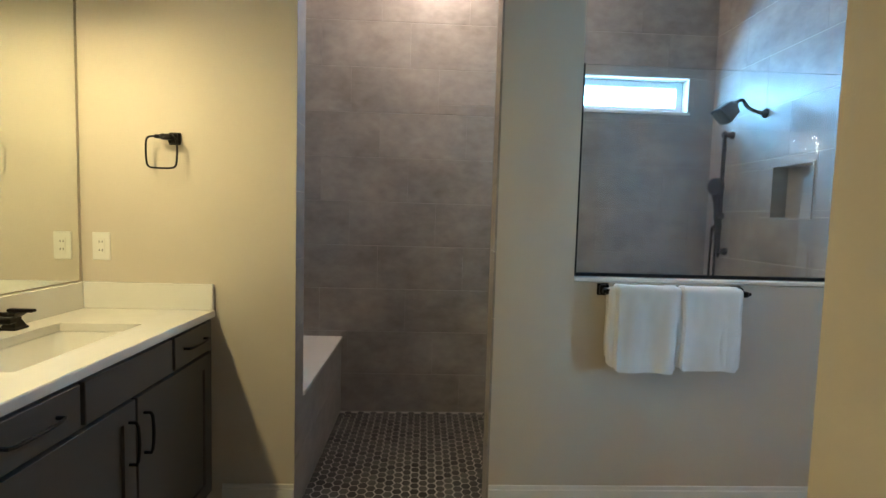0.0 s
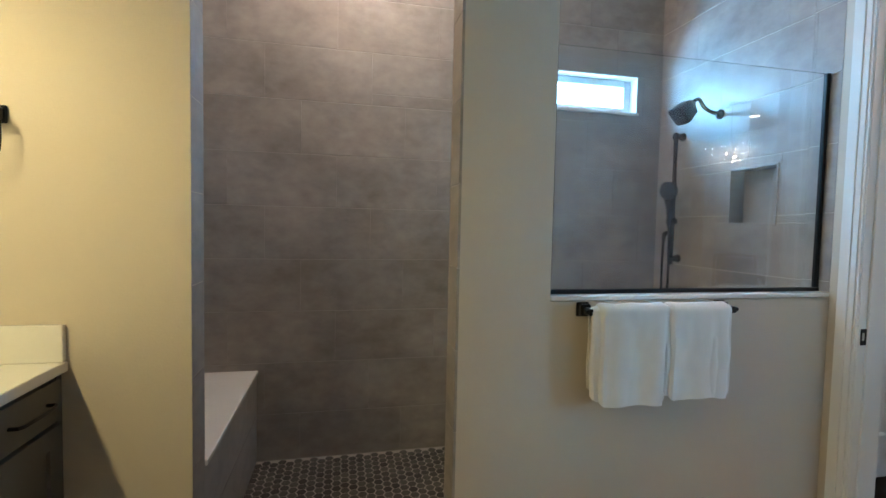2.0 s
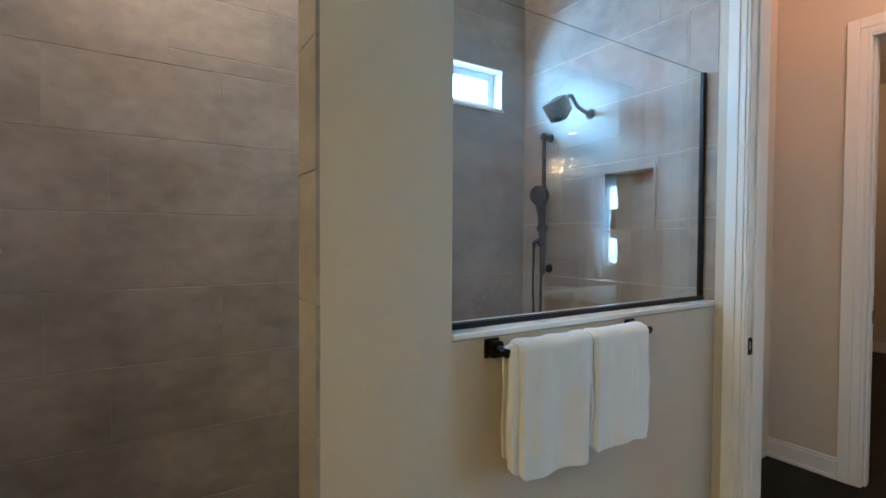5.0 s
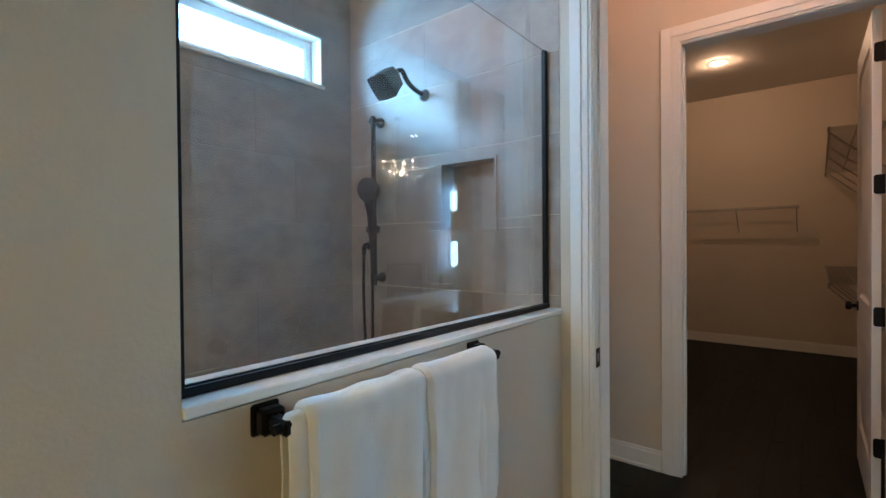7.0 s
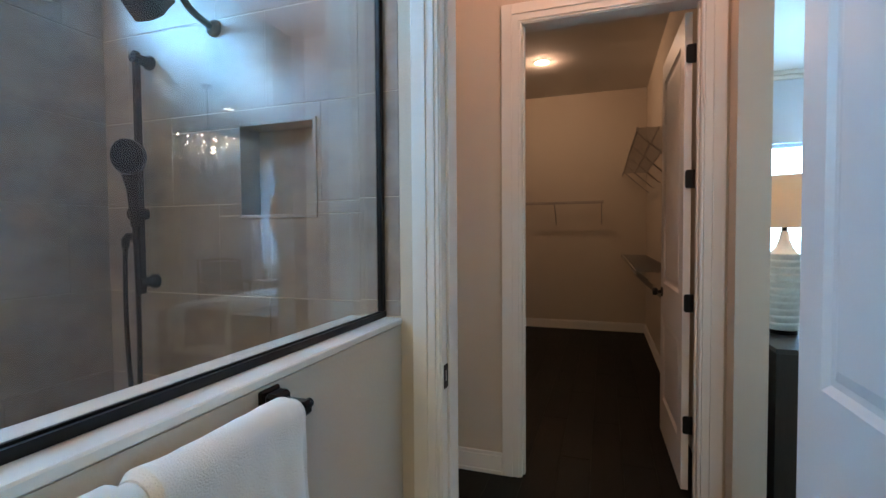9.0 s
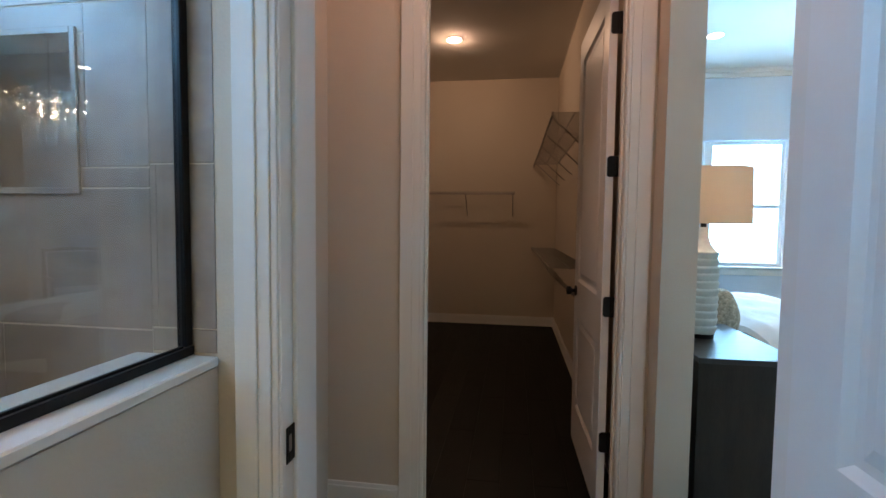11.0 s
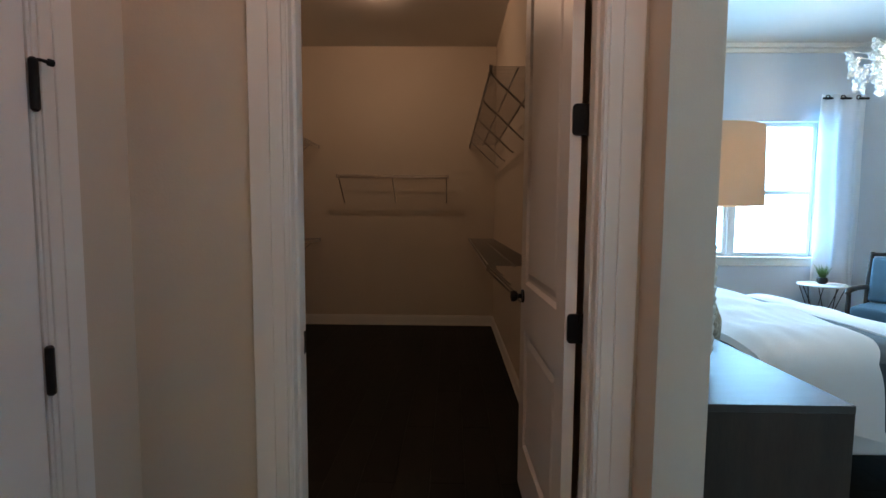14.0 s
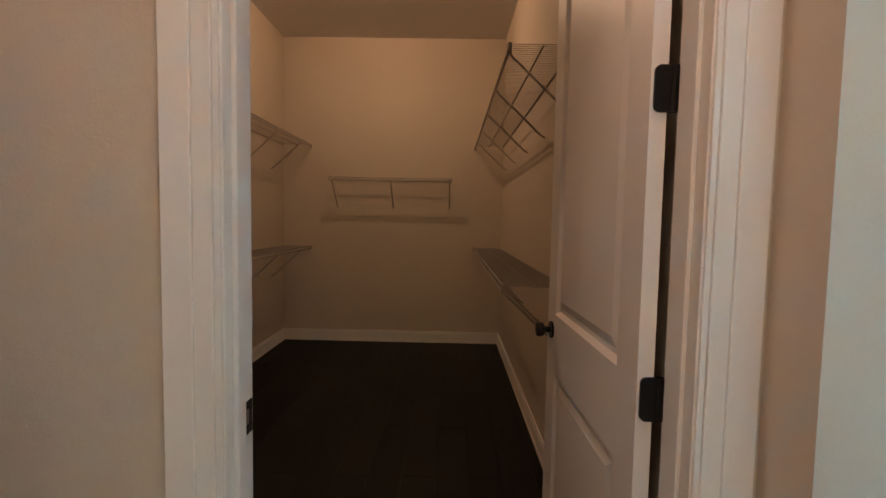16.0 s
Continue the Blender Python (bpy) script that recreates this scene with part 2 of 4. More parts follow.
def lathe(profile, at, n=28, bm=None, loop=False):
    """Radius and height pairs turned round a vertical axis."""
    out = bm or bmesh.new()
    x, y, z = at
    rings = [[out.verts.new((x + r * math.cos(2 * math.pi * k / n), y + r * math.sin(2 * math.pi * k / n), z + h)) for k in range(n)] for r, h in profile]
    for a, b in zip(rings, rings[1:]):
        for k in range(n):
            out.faces.new((a[k], a[(k + 1) % n], b[(k + 1) % n], b[k]))
    if loop:
        a, b = rings[-1], rings[0]
        for k in range(n):
            out.faces.new((a[k], a[(k + 1) % n], b[(k + 1) % n], b[k]))
    else:
        out.faces.new(rings[0][::-1])
        out.faces.new(rings[-1])
    return out


def arc(a, b, c, n=8):
    """Points of a smooth bend from a by b to c."""
    a, b, c = Vector(a), Vector(b), Vector(c)
    return [a * (1 - t) ** 2 + b * 2 * t * (1 - t) + c * t * t for t in [i / n for i in range(n + 1)]]


def blob(at, size, n=2, rough=0.0, seed=0.0, bm=None):
    out = bm or bmesh.new()
    r = bmesh.ops.create_icosphere(out, subdivisions=n, radius=1.0)
    for v in r["verts"]:
        k = 1 + rough * noise.noise(v.co * 1.7 + Vector((seed, seed, seed)))
        v.co = Vector(at) + Vector((v.co.x * size[0], v.co.y * size[1], v.co.z * size[2])) * k
    return out
# ---- structure ----
CH = 3.30          # ceiling height
DOOR_H = 2.50      # door openings
YA, YB = 2.11, 2.25    # wall between bathroom and shower
SB = 3.32          # shower back wall
XR, XV = 2.10, 2.25    # wall between bathroom and vestibule
XC, XD = 3.41, 3.525    # wall between vestibule and closet
XE = 7.68          # back of the closet


def wall(name, rows, mat=PAINT, label="smooth cream painted plaster wall"):
    return solid(name, boxes(*rows), mat, label, "wall", kind="structure")


wall("wall_shower", [(-1.462, -0.5236, YA, YB, -0.1, CH), (0.386, 0.75, YA, YB, -0.1, CH), (0.75, XR, YA, YB, -0.1, 1.100), (-0.5236, 0.386, YA, YB, 2.85, CH), (0.75, XR, YA, YB, 2.85, CH)])
NY0, NY1, NZ0, NZ1 = 2.409, 2.689, 1.435, 1.727     # shower niche
wall("wall_vestibule_west", [(XR + 0.0016, XV, 2.004, NY0 - 0.004, -0.1, CH), (XR + 0.0016, XV, NY1 + 0.004, SB + 0.14, -0.1, CH), (XR + 0.0016, XV, NY0 - 0.004, NY1 + 0.004, -0.1, NZ0 - 0.004), (XR + 0.0016, XV, NY0 - 0.004, NY1 + 0.004, NZ1 + 0.004, CH), (XR + 0.091, XV, NY0 - 0.004, NY1 + 0.004, NZ0 - 0.004, NZ1 + 0.004), (XR, XV, -4.8, 1.035, -0.1, CH), (XR, XV, 1.035, 2.004, DOOR_H + 0.02, CH)])
wall("wall_entry_stub", [(0.89, XR, 0.737, 0.925, -0.1, CH)])
wall("wall_vanity", [(-1.60, -1.462, -4.6, SB + 0.14, -0.1, CH)])
# unseen end wall, its distance made up to dim what the glass reflects
wall("wall_bath_south", [(-1.60, XR, -4.74, -4.6, -0.1, CH)])
wall("wall_closet_front", [(XC, XD, 0.974, 1.078, -0.1, CH), (XC, XD, 1.984, 3.5, -0.1, CH), (XC, XD, 1.078, 1.984, DOOR_H + 0.02, CH)])
wall("wall_closet_right", [(3.28, XE + 0.14, 0.838, 0.974, -0.1, CH), (XD, XE, 0.974, 1.0, -0.1, CH)])
wall("wall_closet_left", [(XD, XE, 3.39, 3.53, -0.1, CH)])
wall("wall_closet_back", [(XE, XE + 0.14, 0.974, 3.53, -0.1, CH)])
wall("wall_vestibule_north", [(XV, 2.327, 2.432, 2.552, -0.1, CH), (3.126, XC, 2.432, 2.552, -0.1, CH), (2.327, 3.126, 2.432, 2.552, DOOR_H + 0.02, CH)])
wall("wall_toilet_room", [(XV, XC, 3.46, 3.55, -0.1, CH)])
wall("wall_vestibule_header", [(XV, 3.28, 0.838, 0.974, 2.58, CH)])
WY0, WY1, WZ0, WZ1 = -2.74, 0.10, 0.88, 2.44
wall("wall_bedroom_east", [(7.60, 7.76, WY1, 0.838, -0.1, CH), (7.60, 7.76, -4.8, WY0, -0.1, CH), (7.60, 7.76, WY0, WY1, -0.1, WZ0), (7.60, 7.76, WY0, WY1, WZ1, CH)], BLUEPAINT, "pale grey painted bedroom wall")
wall("wall_bedroom_south", [(XV, 7.76, -4.94, -4.8, -0.1, CH)], PAINT)
SWX0, SWX1, SWZ0, SWZ1 = 0.72, 1.915, 2.17, 2.42
wall("wall_shower_back", [(-1.462, SWX0, SB + 0.0016, SB + 0.14, -0.1, CH), (SWX1, XR + 0.01, SB + 0.0016, SB + 0.14, -0.1, CH), (SWX0, SWX1, SB + 0.0016, SB + 0.14, -0.1, SWZ0), (SWX0, SWX1, SB + 0.0016, SB + 0.14, SWZ1, CH)], GROUT, "grey shower wall with pale grout")
wall("wall_shower_left", [(-1.05, -0.9536, YB, SB, -0.1, CH)], GROUT, "grey shower wall with pale grout")
solid("ceiling", boxes((-1.60, 7.84, -4.94, 3.6, CH, CH + 0.12)), CEIL, "flat off-white painted ceiling", "ceiling", kind="structure")
solid("floor_bath", boxes((-1.462, 2.17, -4.6, YA, -0.12, -0.002)), BEIGETILE, "beige tiled bathroom floor", "floor", kind="structure")
floor_wood = solid("floor_wood", boxes((2.17, 7.76, -4.8, 3.5, -0.14, -0.014)), DARKWOOD, "dark brown wooden plank floor", "floor", kind="structure")
solid("ground", boxes((-150, 250, -200, 200, -0.6, -0.4)), material("lawn", (0.06, 0.10, 0.03), 0.9, vary=0.3, scale=0.8, fine=20, bump=0.3), "mown green lawn outside", "ground", kind="structure")


def baseboard(name, x0, x1, y0, y1, nx, ny):
    """A skirting of three steps along a wall; nx, ny point into the room."""
    rows = []
    for t, z0, z1 in ((0.013, 0.0, 0.105), (0.018, 0.0, 0.022), (0.009, 0.105, 0.125)):
        rows.append((min(x0, x0 + nx * t), max(x1, x1 + nx * t), min(y0, y0 + ny * t), max(y1, y1 + ny * t), z0, z1))
    return solid(name, boxes(*rows, bevel=0.002), TRIM, "white painted stepped baseboard", "baseboard", kind="structure")


baseboard("baseboard", 0.386, XR, YA, YA, 0, -1)
baseboard("baseboard", -0.85, -0.5236, YA, YA, 0, -1)
baseboard("baseboard", XC, XC, 2.08, 2.432, -1, 0)
baseboard("baseboard", 3.28, 3.28, 0.838, 0.974, -1, 0)
baseboard("baseboard", XE, XE, 1.0, 3.39, -1, 0)
baseboard("baseboard", XD, XE, 1.0, 1.0, 0, 1)
baseboard("baseboard", XD, XE, 3.39, 3.39, 0, -1)
baseboard("baseboard", 7.60, 7.60, -4.8, 0.838, -1, 0)
baseboard("baseboard", 0.89, 2.08, 0.925, 0.925, 0, 1)
baseboard("baseboard", 0.89, 0.89, 0.737, 0.925, -1, 0)
baseboard("baseboard", 3.28, 7.60, 0.838, 0.838, 0, -1)

# crown moulding of the bedroom
solid("trim_crown", boxes((7.53, 7.60, -4.8, 0.838, CH - 0.05, CH - 0.001), (7.565, 7.60, -4.8, 0.838, CH - 0.10, CH - 0.05), bevel=0.006), TRIM, "white stepped crown moulding under bedroom ceiling", "trim", kind="structure")
solid("trim_crown", boxes((3.28, 7.53, 0.768, 0.838, CH - 0.05, CH - 0.001), (3.28, 7.53, 0.803, 0.838, CH - 0.10, CH - 0.05), bevel=0.006), TRIM, "white stepped crown moulding under bedroom ceiling", "trim", kind="structure")


def casing(name, axis, face, out, a0, a1, top, depth, jamb_to, reveal=0.006, W=0.10, label="white painted door frame with stepped casing"):
    """A door frame: lining through the wall, door stop, and a stepped casing on one face.
    axis: 'y' for a wall that faces along x. a0, a1: the clear opening. face: the wall's face; out: which way it looks; jamb_to: the far face."""
    t = thing(name, label, "door frame", kind="structure")
    steps = ((0.0, 0.012, 0.008), (0.012, W * 0.46, 0.0125), (W * 0.46, W, 0.0165))

    def put(nm, rows, bev=0.002):
        real = []
        for u0, u1, v0, v1, z0, z1 in rows:   # u along the opening, v across the wall
            v0, v1 = min(v0, v1), max(v0, v1)
            real.append((v0, v1, u0, u1, z0, z1) if axis == "y" else (u0, u1, v0, v1, z0, z1))
        part(nm, boxes(*real, bevel=bev), TRIM, t)
    f = face
    for s, a in ((-1, a0), (1, a1)):
        lo, hi = sorted((a, a + s * (0.012 + reveal)))
        put("jamb", [(lo, hi, face + out * 0.002, jamb_to - out * 0.004, 0.0, top + 0.018)])
        r = a + s * reveal
        rows = []
        for w0, w1, d in steps:
            lo, hi = sorted((r + s * w0, r + s * w1))
            rows.append((lo, hi, f, f + out * d, 0.0, top + 0.006 + w1))
        put("casing_leg", rows, 0.0015)
        mid = face + (jamb_to - face) * depth
        lo, hi = sorted((a, a - s * 0.010))
        put("door_stop", [(lo, hi, mid - 0.018, mid + 0.018, 0.0, top)])
    put("head_jamb", [(a0, a1, face + out * 0.002, jamb_to - out * 0.004, top, top + 0.018)])
    rows = []
    for w0, w1, d in steps:
        rows.append((a0 - reveal - w0, a1 + reveal + w0, f, f + out * d, top + 0.006 + w0, top + 0.006 + w1))
    put("casing_head", rows, 0.0015)
    return t


frame_bath = casing("door_frame", "y", XR, -1, 1.07, 1.982, DOOR_H, 0.40, XV, 0.004, 0.080)
frame_closet = casing("door_frame", "y", XC, -1, 1.098, 1.968, DOOR_H, 0.42, XD, 0.004, 0.105)
frame_wc = casing("door_frame", "x", 2.432, -1, 2.345, 3.108, DOOR_H, 0.42, 2.552)
casing("door_frame", "y", XV, 1, 1.045, 1.999, DOOR_H + 0.022, 0.9, XV - 0.004)


def panel_leaf(w, h, t, panels):
    """A door leaf with sunk, raised-field panels on both faces; x from the hinge, y is thickness."""
    bm = bmesh.new()
    st = 0.115
    xs = [0, st, w - st, w]
    zs = [0] + [z for p in panels for z in p] + [h]
    for y, s in ((0.0, 1), (t, -1)):
        for i in range(3):
            for j in range(len(zs) - 1):
                x0, x1, z0, z1 = xs[i], xs[i + 1], zs[j], zs[j + 1]
                if i == 1 and j % 2 == 1:
                    rings = []
                    for inset, d in ((0, 0), (0.004, 0.003), (0.016, 0.011), (0.030, 0.012), (0.056, 0.005)):
                        rings.append([bm.verts.new((x, y + s * d, z)) for x, z in ((x0 + inset, z0 + inset), (x1 - inset, z0 + inset), (x1 - inset, z1 - inset), (x0 + inset, z1 - inset))])
                    for a, b in zip(rings, rings[1:]):
                        for k in range(4):
                            bm.faces.new((a[k], a[(k + 1) % 4], b[(k + 1) % 4], b[k]))
                    bm.faces.new(rings[-1])
                else:
                    bm.faces.new([bm.verts.new(c) for c in ((x0, y, z0), (x1, y, z0), (x1, y, z1), (x0, y, z1))])
    for q in (((0, 0, 0), (0, t, 0), (0, t, h), (0, 0, h)), ((w, 0, 0), (w, t, 0), (w, t, h), (w, 0, h)), ((0, 0, 0), (w, 0, 0), (w, t, 0), (0, t, 0)), ((0, 0, h), (w, 0, h), (w, t, h), (0, t, h))):
        bm.faces.new([bm.verts.new(c) for c in q])
    bmesh.ops.remove_doubles(bm, verts=bm.verts, dist=0.0004)
    return bm


PANELS = ((0.24, 0.80), (1.02, 2.345))


def hinge(parent, x, y, z, flag_y=0.0):
    """Two rounded plates and a barrel."""
    bm = bmesh.new()
    tube([(x, y, z - 0.053), (x, y, z + 0.053)], 0.0095, 12, bm)
    for k in (-1, 1):
        tube([(x, y, z + k * 0.053), (x, y, z + k * 0.058)], [0.0095, 0.005], 10, bm)
    return part("hinge", bm, BLACK, parent, "matte black hinge barrel", True)


def knob(parent, x, y, z, s):
    """A round rose and a turned knob on the face at y, pointing along s."""
    bm = bmesh.new()
    tube([(x, y, z), (x, y + s * 0.008, z)], 0.031, 20, bm)
    part("rose", bm, BLACK, parent, "", True)
    bm = bmesh.new()
    tube([(x, y + s * 0.008, z), (x, y + s * 0.026, z), (x, y + s * 0.034, z), (x, y + s * 0.048, z), (x, y + s * 0.058, z), (x, y + s * 0.061, z)], [0.011, 0.011, 0.024, 0.027, 0.024, 0.012], 20, bm)
    part("knob", bm, BLACK, parent, "matte black turned door knob", True)


def door(name, label, m, w, hinges, knobs, hinge_y):
    t = thing(name, label, "door", m=m)
    part("leaf", panel_leaf(w, 2.475, 0.035, PANELS), DOORPAINT, t)
    for z in hinges:
        hinge(t, -0.006, hinge_y, z)
    for s in knobs:
        knob(t, w - 0.068, 0.035 if s > 0 else 0.0, 0.955, s)
    return t


HZ = (0.364, 1.005, 1.648, 2.285)
closet_door = door("closet_door", "white two-panel closet door standing wide open", pose(3.532, 1.118, 0.012, 0, 0, 1.0), 0.82, (), (1, -1), 0.0)
bath_door = door("bathroom_door", "white two-panel bathroom door standing wide open", pose(2.142, 1.106, 0.012, 0, 0, 180.6), 0.885, HZ, (1, -1), 0.042)
wc_door = door("toilet_door", "white two-panel toilet-room door, closed", pose(3.104, 2.435 + 0.035, 0.012, 0, 0, 180), 0.749, (0.28, 0.978, 1.617, 2.28), (1,), 0.047)


def rounded_plate(x0, x1, y0, y1, z0, z1, r):
    """A flat plate across x whose four corners are rounded."""
    bm = bmesh.new()
    rim = []
    for cy, cz, a0 in ((y1 - r, z1 - r, 0), (y0 + r, z1 - r, 90), (y0 + r, z0 + r, 180), (y1 - r, z0 + r, 270)):
        for k in range(6):
            a = radians(a0 + 18 * k)
            rim.append((cy + r * math.cos(a), cz + r * math.sin(a)))
    ends = [[bm.verts.new((x, y, z)) for y, z in rim] for x in (x0, x1)]
    for k in range(len(rim)):
        n = (k + 1) % len(rim)
        bm.faces.new((ends[0][k], ends[0][n], ends[1][n], ends[1][k]))
    for e in ends:
        bm.faces.new(e)
    return bm


# black hinge plates with rounded corners on the open closet door
for z in HZ:
    pl = thing("hinge_plate", "matte black rounded hinge plate on closet door edge", "hinge", (3.529, 1.12, z))
    part("door_plate", rounded_plate(3.5255, 3.531, 1.092, 1.147, z - 0.054, z + 0.040, 0.013), BLACK, pl)
    part("knuckle", tube([(3.530, 1.106, z - 0.054), (3.530, 1.106, z + 0.040)], 0.0085, 10), BLACK, pl, "", True)
# strike plate of the bathroom door, and of the closet door
for nm, x, y, s in (("strike_plate", 2.128, 1.982, -1), ("strike_plate", 3.50, 1.968, -1)):
    sp = thing(nm, "matte black strike plate let into the white jamb", "strike plate", (x, y, 0.95))
    y1 = y + s * 0.004
    part("plate", boxes((x - 0.016, x - 0.008, y1, y - 0.0005, 0.915, 0.985), (x + 0.006, x + 0.018, y1, y - 0.0005, 0.915, 0.985), (x - 0.008, x + 0.006, y1, y - 0.0005, 0.915, 0.935), (x - 0.008, x + 0.006, y1, y - 0.0005, 0.968, 0.985), bevel=0.001), BLACK, sp)
    part("latch_hole", box(x - 0.008, x + 0.006, y1 + 0.002, y - 0.0003, 0.935, 0.968), CHROME, sp)
# hinge-pin stop on the toilet door
ds = thing("hinge_pin_stop", "black hinge-pin door stop with rubber tip", "door stop", (3.105, 2.42, 1.70))
part("arm", tube([(3.110, 2.423, 1.682), (3.118, 2.413, 1.683), (3.131, 2.406, 1.682)], 0.004, 8), BLACK, ds, "", True)
part("rubber_tip", tube([(3.130, 2.4065, 1.682), (3.139, 2.403, 1.682)], 0.008, 12), BLACK, ds, "", True)


def downlight(x, y):
    t = thing("recessed_downlight", "round white recessed ceiling downlight, lit", "ceiling light", (x, y, CH), "ceiling downlights")
    part("trim_ring", lathe([(0.074, -0.004), (0.086, -0.004), (0.088, 0.0), (0.073, 0.0)], (x, y, CH - 0.001), 32, loop=True), TRIM, t, "", True)
    part("lens", lathe([(0.072, -0.0035), (0.074, -0.001)], (x, y, CH - 0.001), 32), LENS, t, "glowing warm lens")


for _x, _y in ((6.27, 2.21), (6.47, -0.42), (6.6, -2.65), (4.3, -2.65), (0.15, 2.85), (2.82, 1.55)):
    downlight(_x, _y)

# ---- windows ----
def window_unit(t, x0, x1, y0, y1, z0, z1, axis, rail):
    """Frame, sash bars and one pane or two; axis 'x': the window faces along x."""
    w, d = 0.045, 0.05
    def P(u0, u1, a, b):
        return (x0, x1, u0, u1, a, b) if axis == "x" else (u0, u1, y0, y1, a, b)
    u0, u1 = (y0, y1) if axis == "x" else (x0, x1)
    part("window_frame", boxes(P(u0, u0 + w, z0, z1), P(u1 - w, u1, z0, z1), P(u0 + w, u1 - w, z0, z0 + w), P(u0 + w, u1 - w, z1 - w, z1), bevel=0.003), VINYL, t)
    if rail:
        part("meeting_rail", boxes(P(u0 + w, u1 - w, rail - 0.025, rail + 0.025), bevel=0.003), VINYL, t)
    c = ((x0 + x1) if axis == "x" else (y0 + y1)) / 2
    for a, b in (((z0 + w, rail - 0.025), (rail + 0.025, z1 - w)) if rail else ((z0 + w, z1 - w),)):
        bm = box(c - 0.003, c + 0.003, u0 + w, u1 - w, a, b) if axis == "x" else box(u0 + w, u1 - w, c - 0.003, c + 0.003, a, b)
        pane = part("pane", bm, PANE, t, "clear glass pane")
        pane.visible_shadow = False


window_1 = thing("window_1", "white triple bedroom window with meeting rails", "window", kind="structure")
for a, b in ((-2.74, -1.81), (-1.75, -0.87), (-0.81, 0.10)):
    window_unit(window_1, 7.68, 7.74, a, b, WZ0, WZ1, "x", 1.63)
part("mullion", boxes((7.66, 7.75, -1.81, -1.75, WZ0, WZ1), (7.66, 7.75, -0.87, -0.81, WZ0, WZ1), bevel=0.003), VINYL, window_1)
part("window_sill", box(7.555, 7.68, WY0 - 0.05, WY1 + 0.05, WZ0 - 0.028, WZ0, 0.005), TRIM, window_1)
part("apron", box(7.583, 7.599, WY0 - 0.02, WY1 + 0.02, WZ0 - 0.11, WZ0 - 0.028, 0.003), TRIM, window_1)
window_2 = thing("window_2", "small white transom window high in the shower", "window", kind="structure")
window_unit(window_2, SWX0 + 0.01, SWX1 - 0.01, SB + 0.075, SB + 0.125, SWZ0 + 0.01, SWZ1 - 0.01, "y", None)
part("window_sill", box(SWX0, SWX1 + 0.012, SB - 0.012, SB + 0.075, SWZ0 - 0.012, SWZ0 + 0.008, 0.003), QUARTZ, window_2)
part("reveal", boxes((SWX1 - 0.008, SWX1, SB - 0.002, SB + 0.13, SWZ0 + 0.008, SWZ1), (SWX0, SWX0 + 0.008, SB - 0.002, SB + 0.13, SWZ0 + 0.008, SWZ1), (SWX0 + 0.008, SWX1 - 0.008, SB - 0.002, SB + 0.13, SWZ1 - 0.008, SWZ1)), QUARTZ, window_2)

# ---- shower ----
sill = thing("pony_wall_cap", "white quartz cap on the low shower wall", "wall cap", (1.42, 2.17, 1.1035))
part("slab", box(0.7505, XR - 0.006, YA - 0.007, YB + 0.032, 1.1035, 1.122, 0.003), QUARTZ, sill)
glass_panel = thing("shower_glass_panel", "frameless clear glass panel in a black channel", "glass panel", (1.42, 2.185, 1.116))
pane = part("pane", box(0.762, XR - 0.020, 2.166, 2.176, 1.127, 2.105, 0.001), GLASS, glass_panel, "clear toughened glass")
pane.visible_shadow = False


def channel(a, b, base, up, y0, y1, wall_t, lip):
    """A U-shaped rail from a to b; base and up are unit vectors along its web's normal and none along y."""
    bm = bmesh.new()
    prof = [(y0, 0.0), (y1, 0.0), (y1, lip), (y1 - wall_t, lip), (y1 - wall_t, wall_t), (y0 + wall_t, wall_t), (y0 + wall_t, lip), (y0, lip)]
    ends = [[bm.verts.new(Vector(p) + Vector(up) * h + Vector((0, y, 0))) for y, h in prof] for p in (a, b)]
    n = len(prof)
    for k in range(n):
        bm.faces.new((ends[0][k], ends[0][(k + 1) % n], ends[1][(k + 1) % n], ends[1][k]))
    for e in ends:
        bm.faces.new(e)
    return bm


part("bottom_channel", channel((0.774, 0, 1.1225), (XR - 0.002, 0, 1.1225), None, (0, 0, 1), 2.157, 2.185, 0.006, 0.016), BLACK, glass_panel)
part("side_channel", box(XR - 0.022, XR - 0.002, 2.159, 2.183, 1.1395, 2.105, 0.002), BLACK, glass_panel)
part("side_channel", channel((0.758, 0, 1.1225), (0.758, 0, 2.105), None, (1, 0, 0), 2.157, 2.185, 0.006, 0.016), BLACK, glass_panel)
bench = thing("shower_bench", "built-in shower bench with white quartz seat", "bench", (-0.75, 2.8, -0.04))
part("body", box(-0.955, -0.5256, YB + 0.002, SB, -0.04, 0.487), GROUT, bench)
part("seat", box(-0.955, -0.514, YB + 0.004, SB - 0.002, 0.488, 0.512, 0.004), QUARTZ, bench)
# ---- shower fittings ----
rail = thing("shower_slide_rail", "black slide rail with hand shower and hose", "hand shower", (2.1, 3.08, 1.19))
RX, RY = 2.045, 3.085
part("bar", box(RX - 0.012, RX + 0.012, RY - 0.008, RY + 0.008, 1.165, 2.01, 0.003), BLACK, rail)
for z in (1.205, 1.985):
    part("bracket", tube([(2.099, RY, z), (2.088, RY, z), (2.075, RY, z), (2.03, RY, z)], [0.026, 0.026, 0.017, 0.017], 16), BLACK, rail, "", True)
head = part("hand_shower", tube([(RX - 0.03, RY - 0.01, 1.40), (RX - 0.032, RY - 0.012, 1.47), (RX - 0.036, RY - 0.014, 1.53), (RX - 0.05, RY - 0.02, 1.58)], [0.012, 0.016, 0.02, 0.026], 14), BLACK, rail, "", True)
bm = bmesh.new()
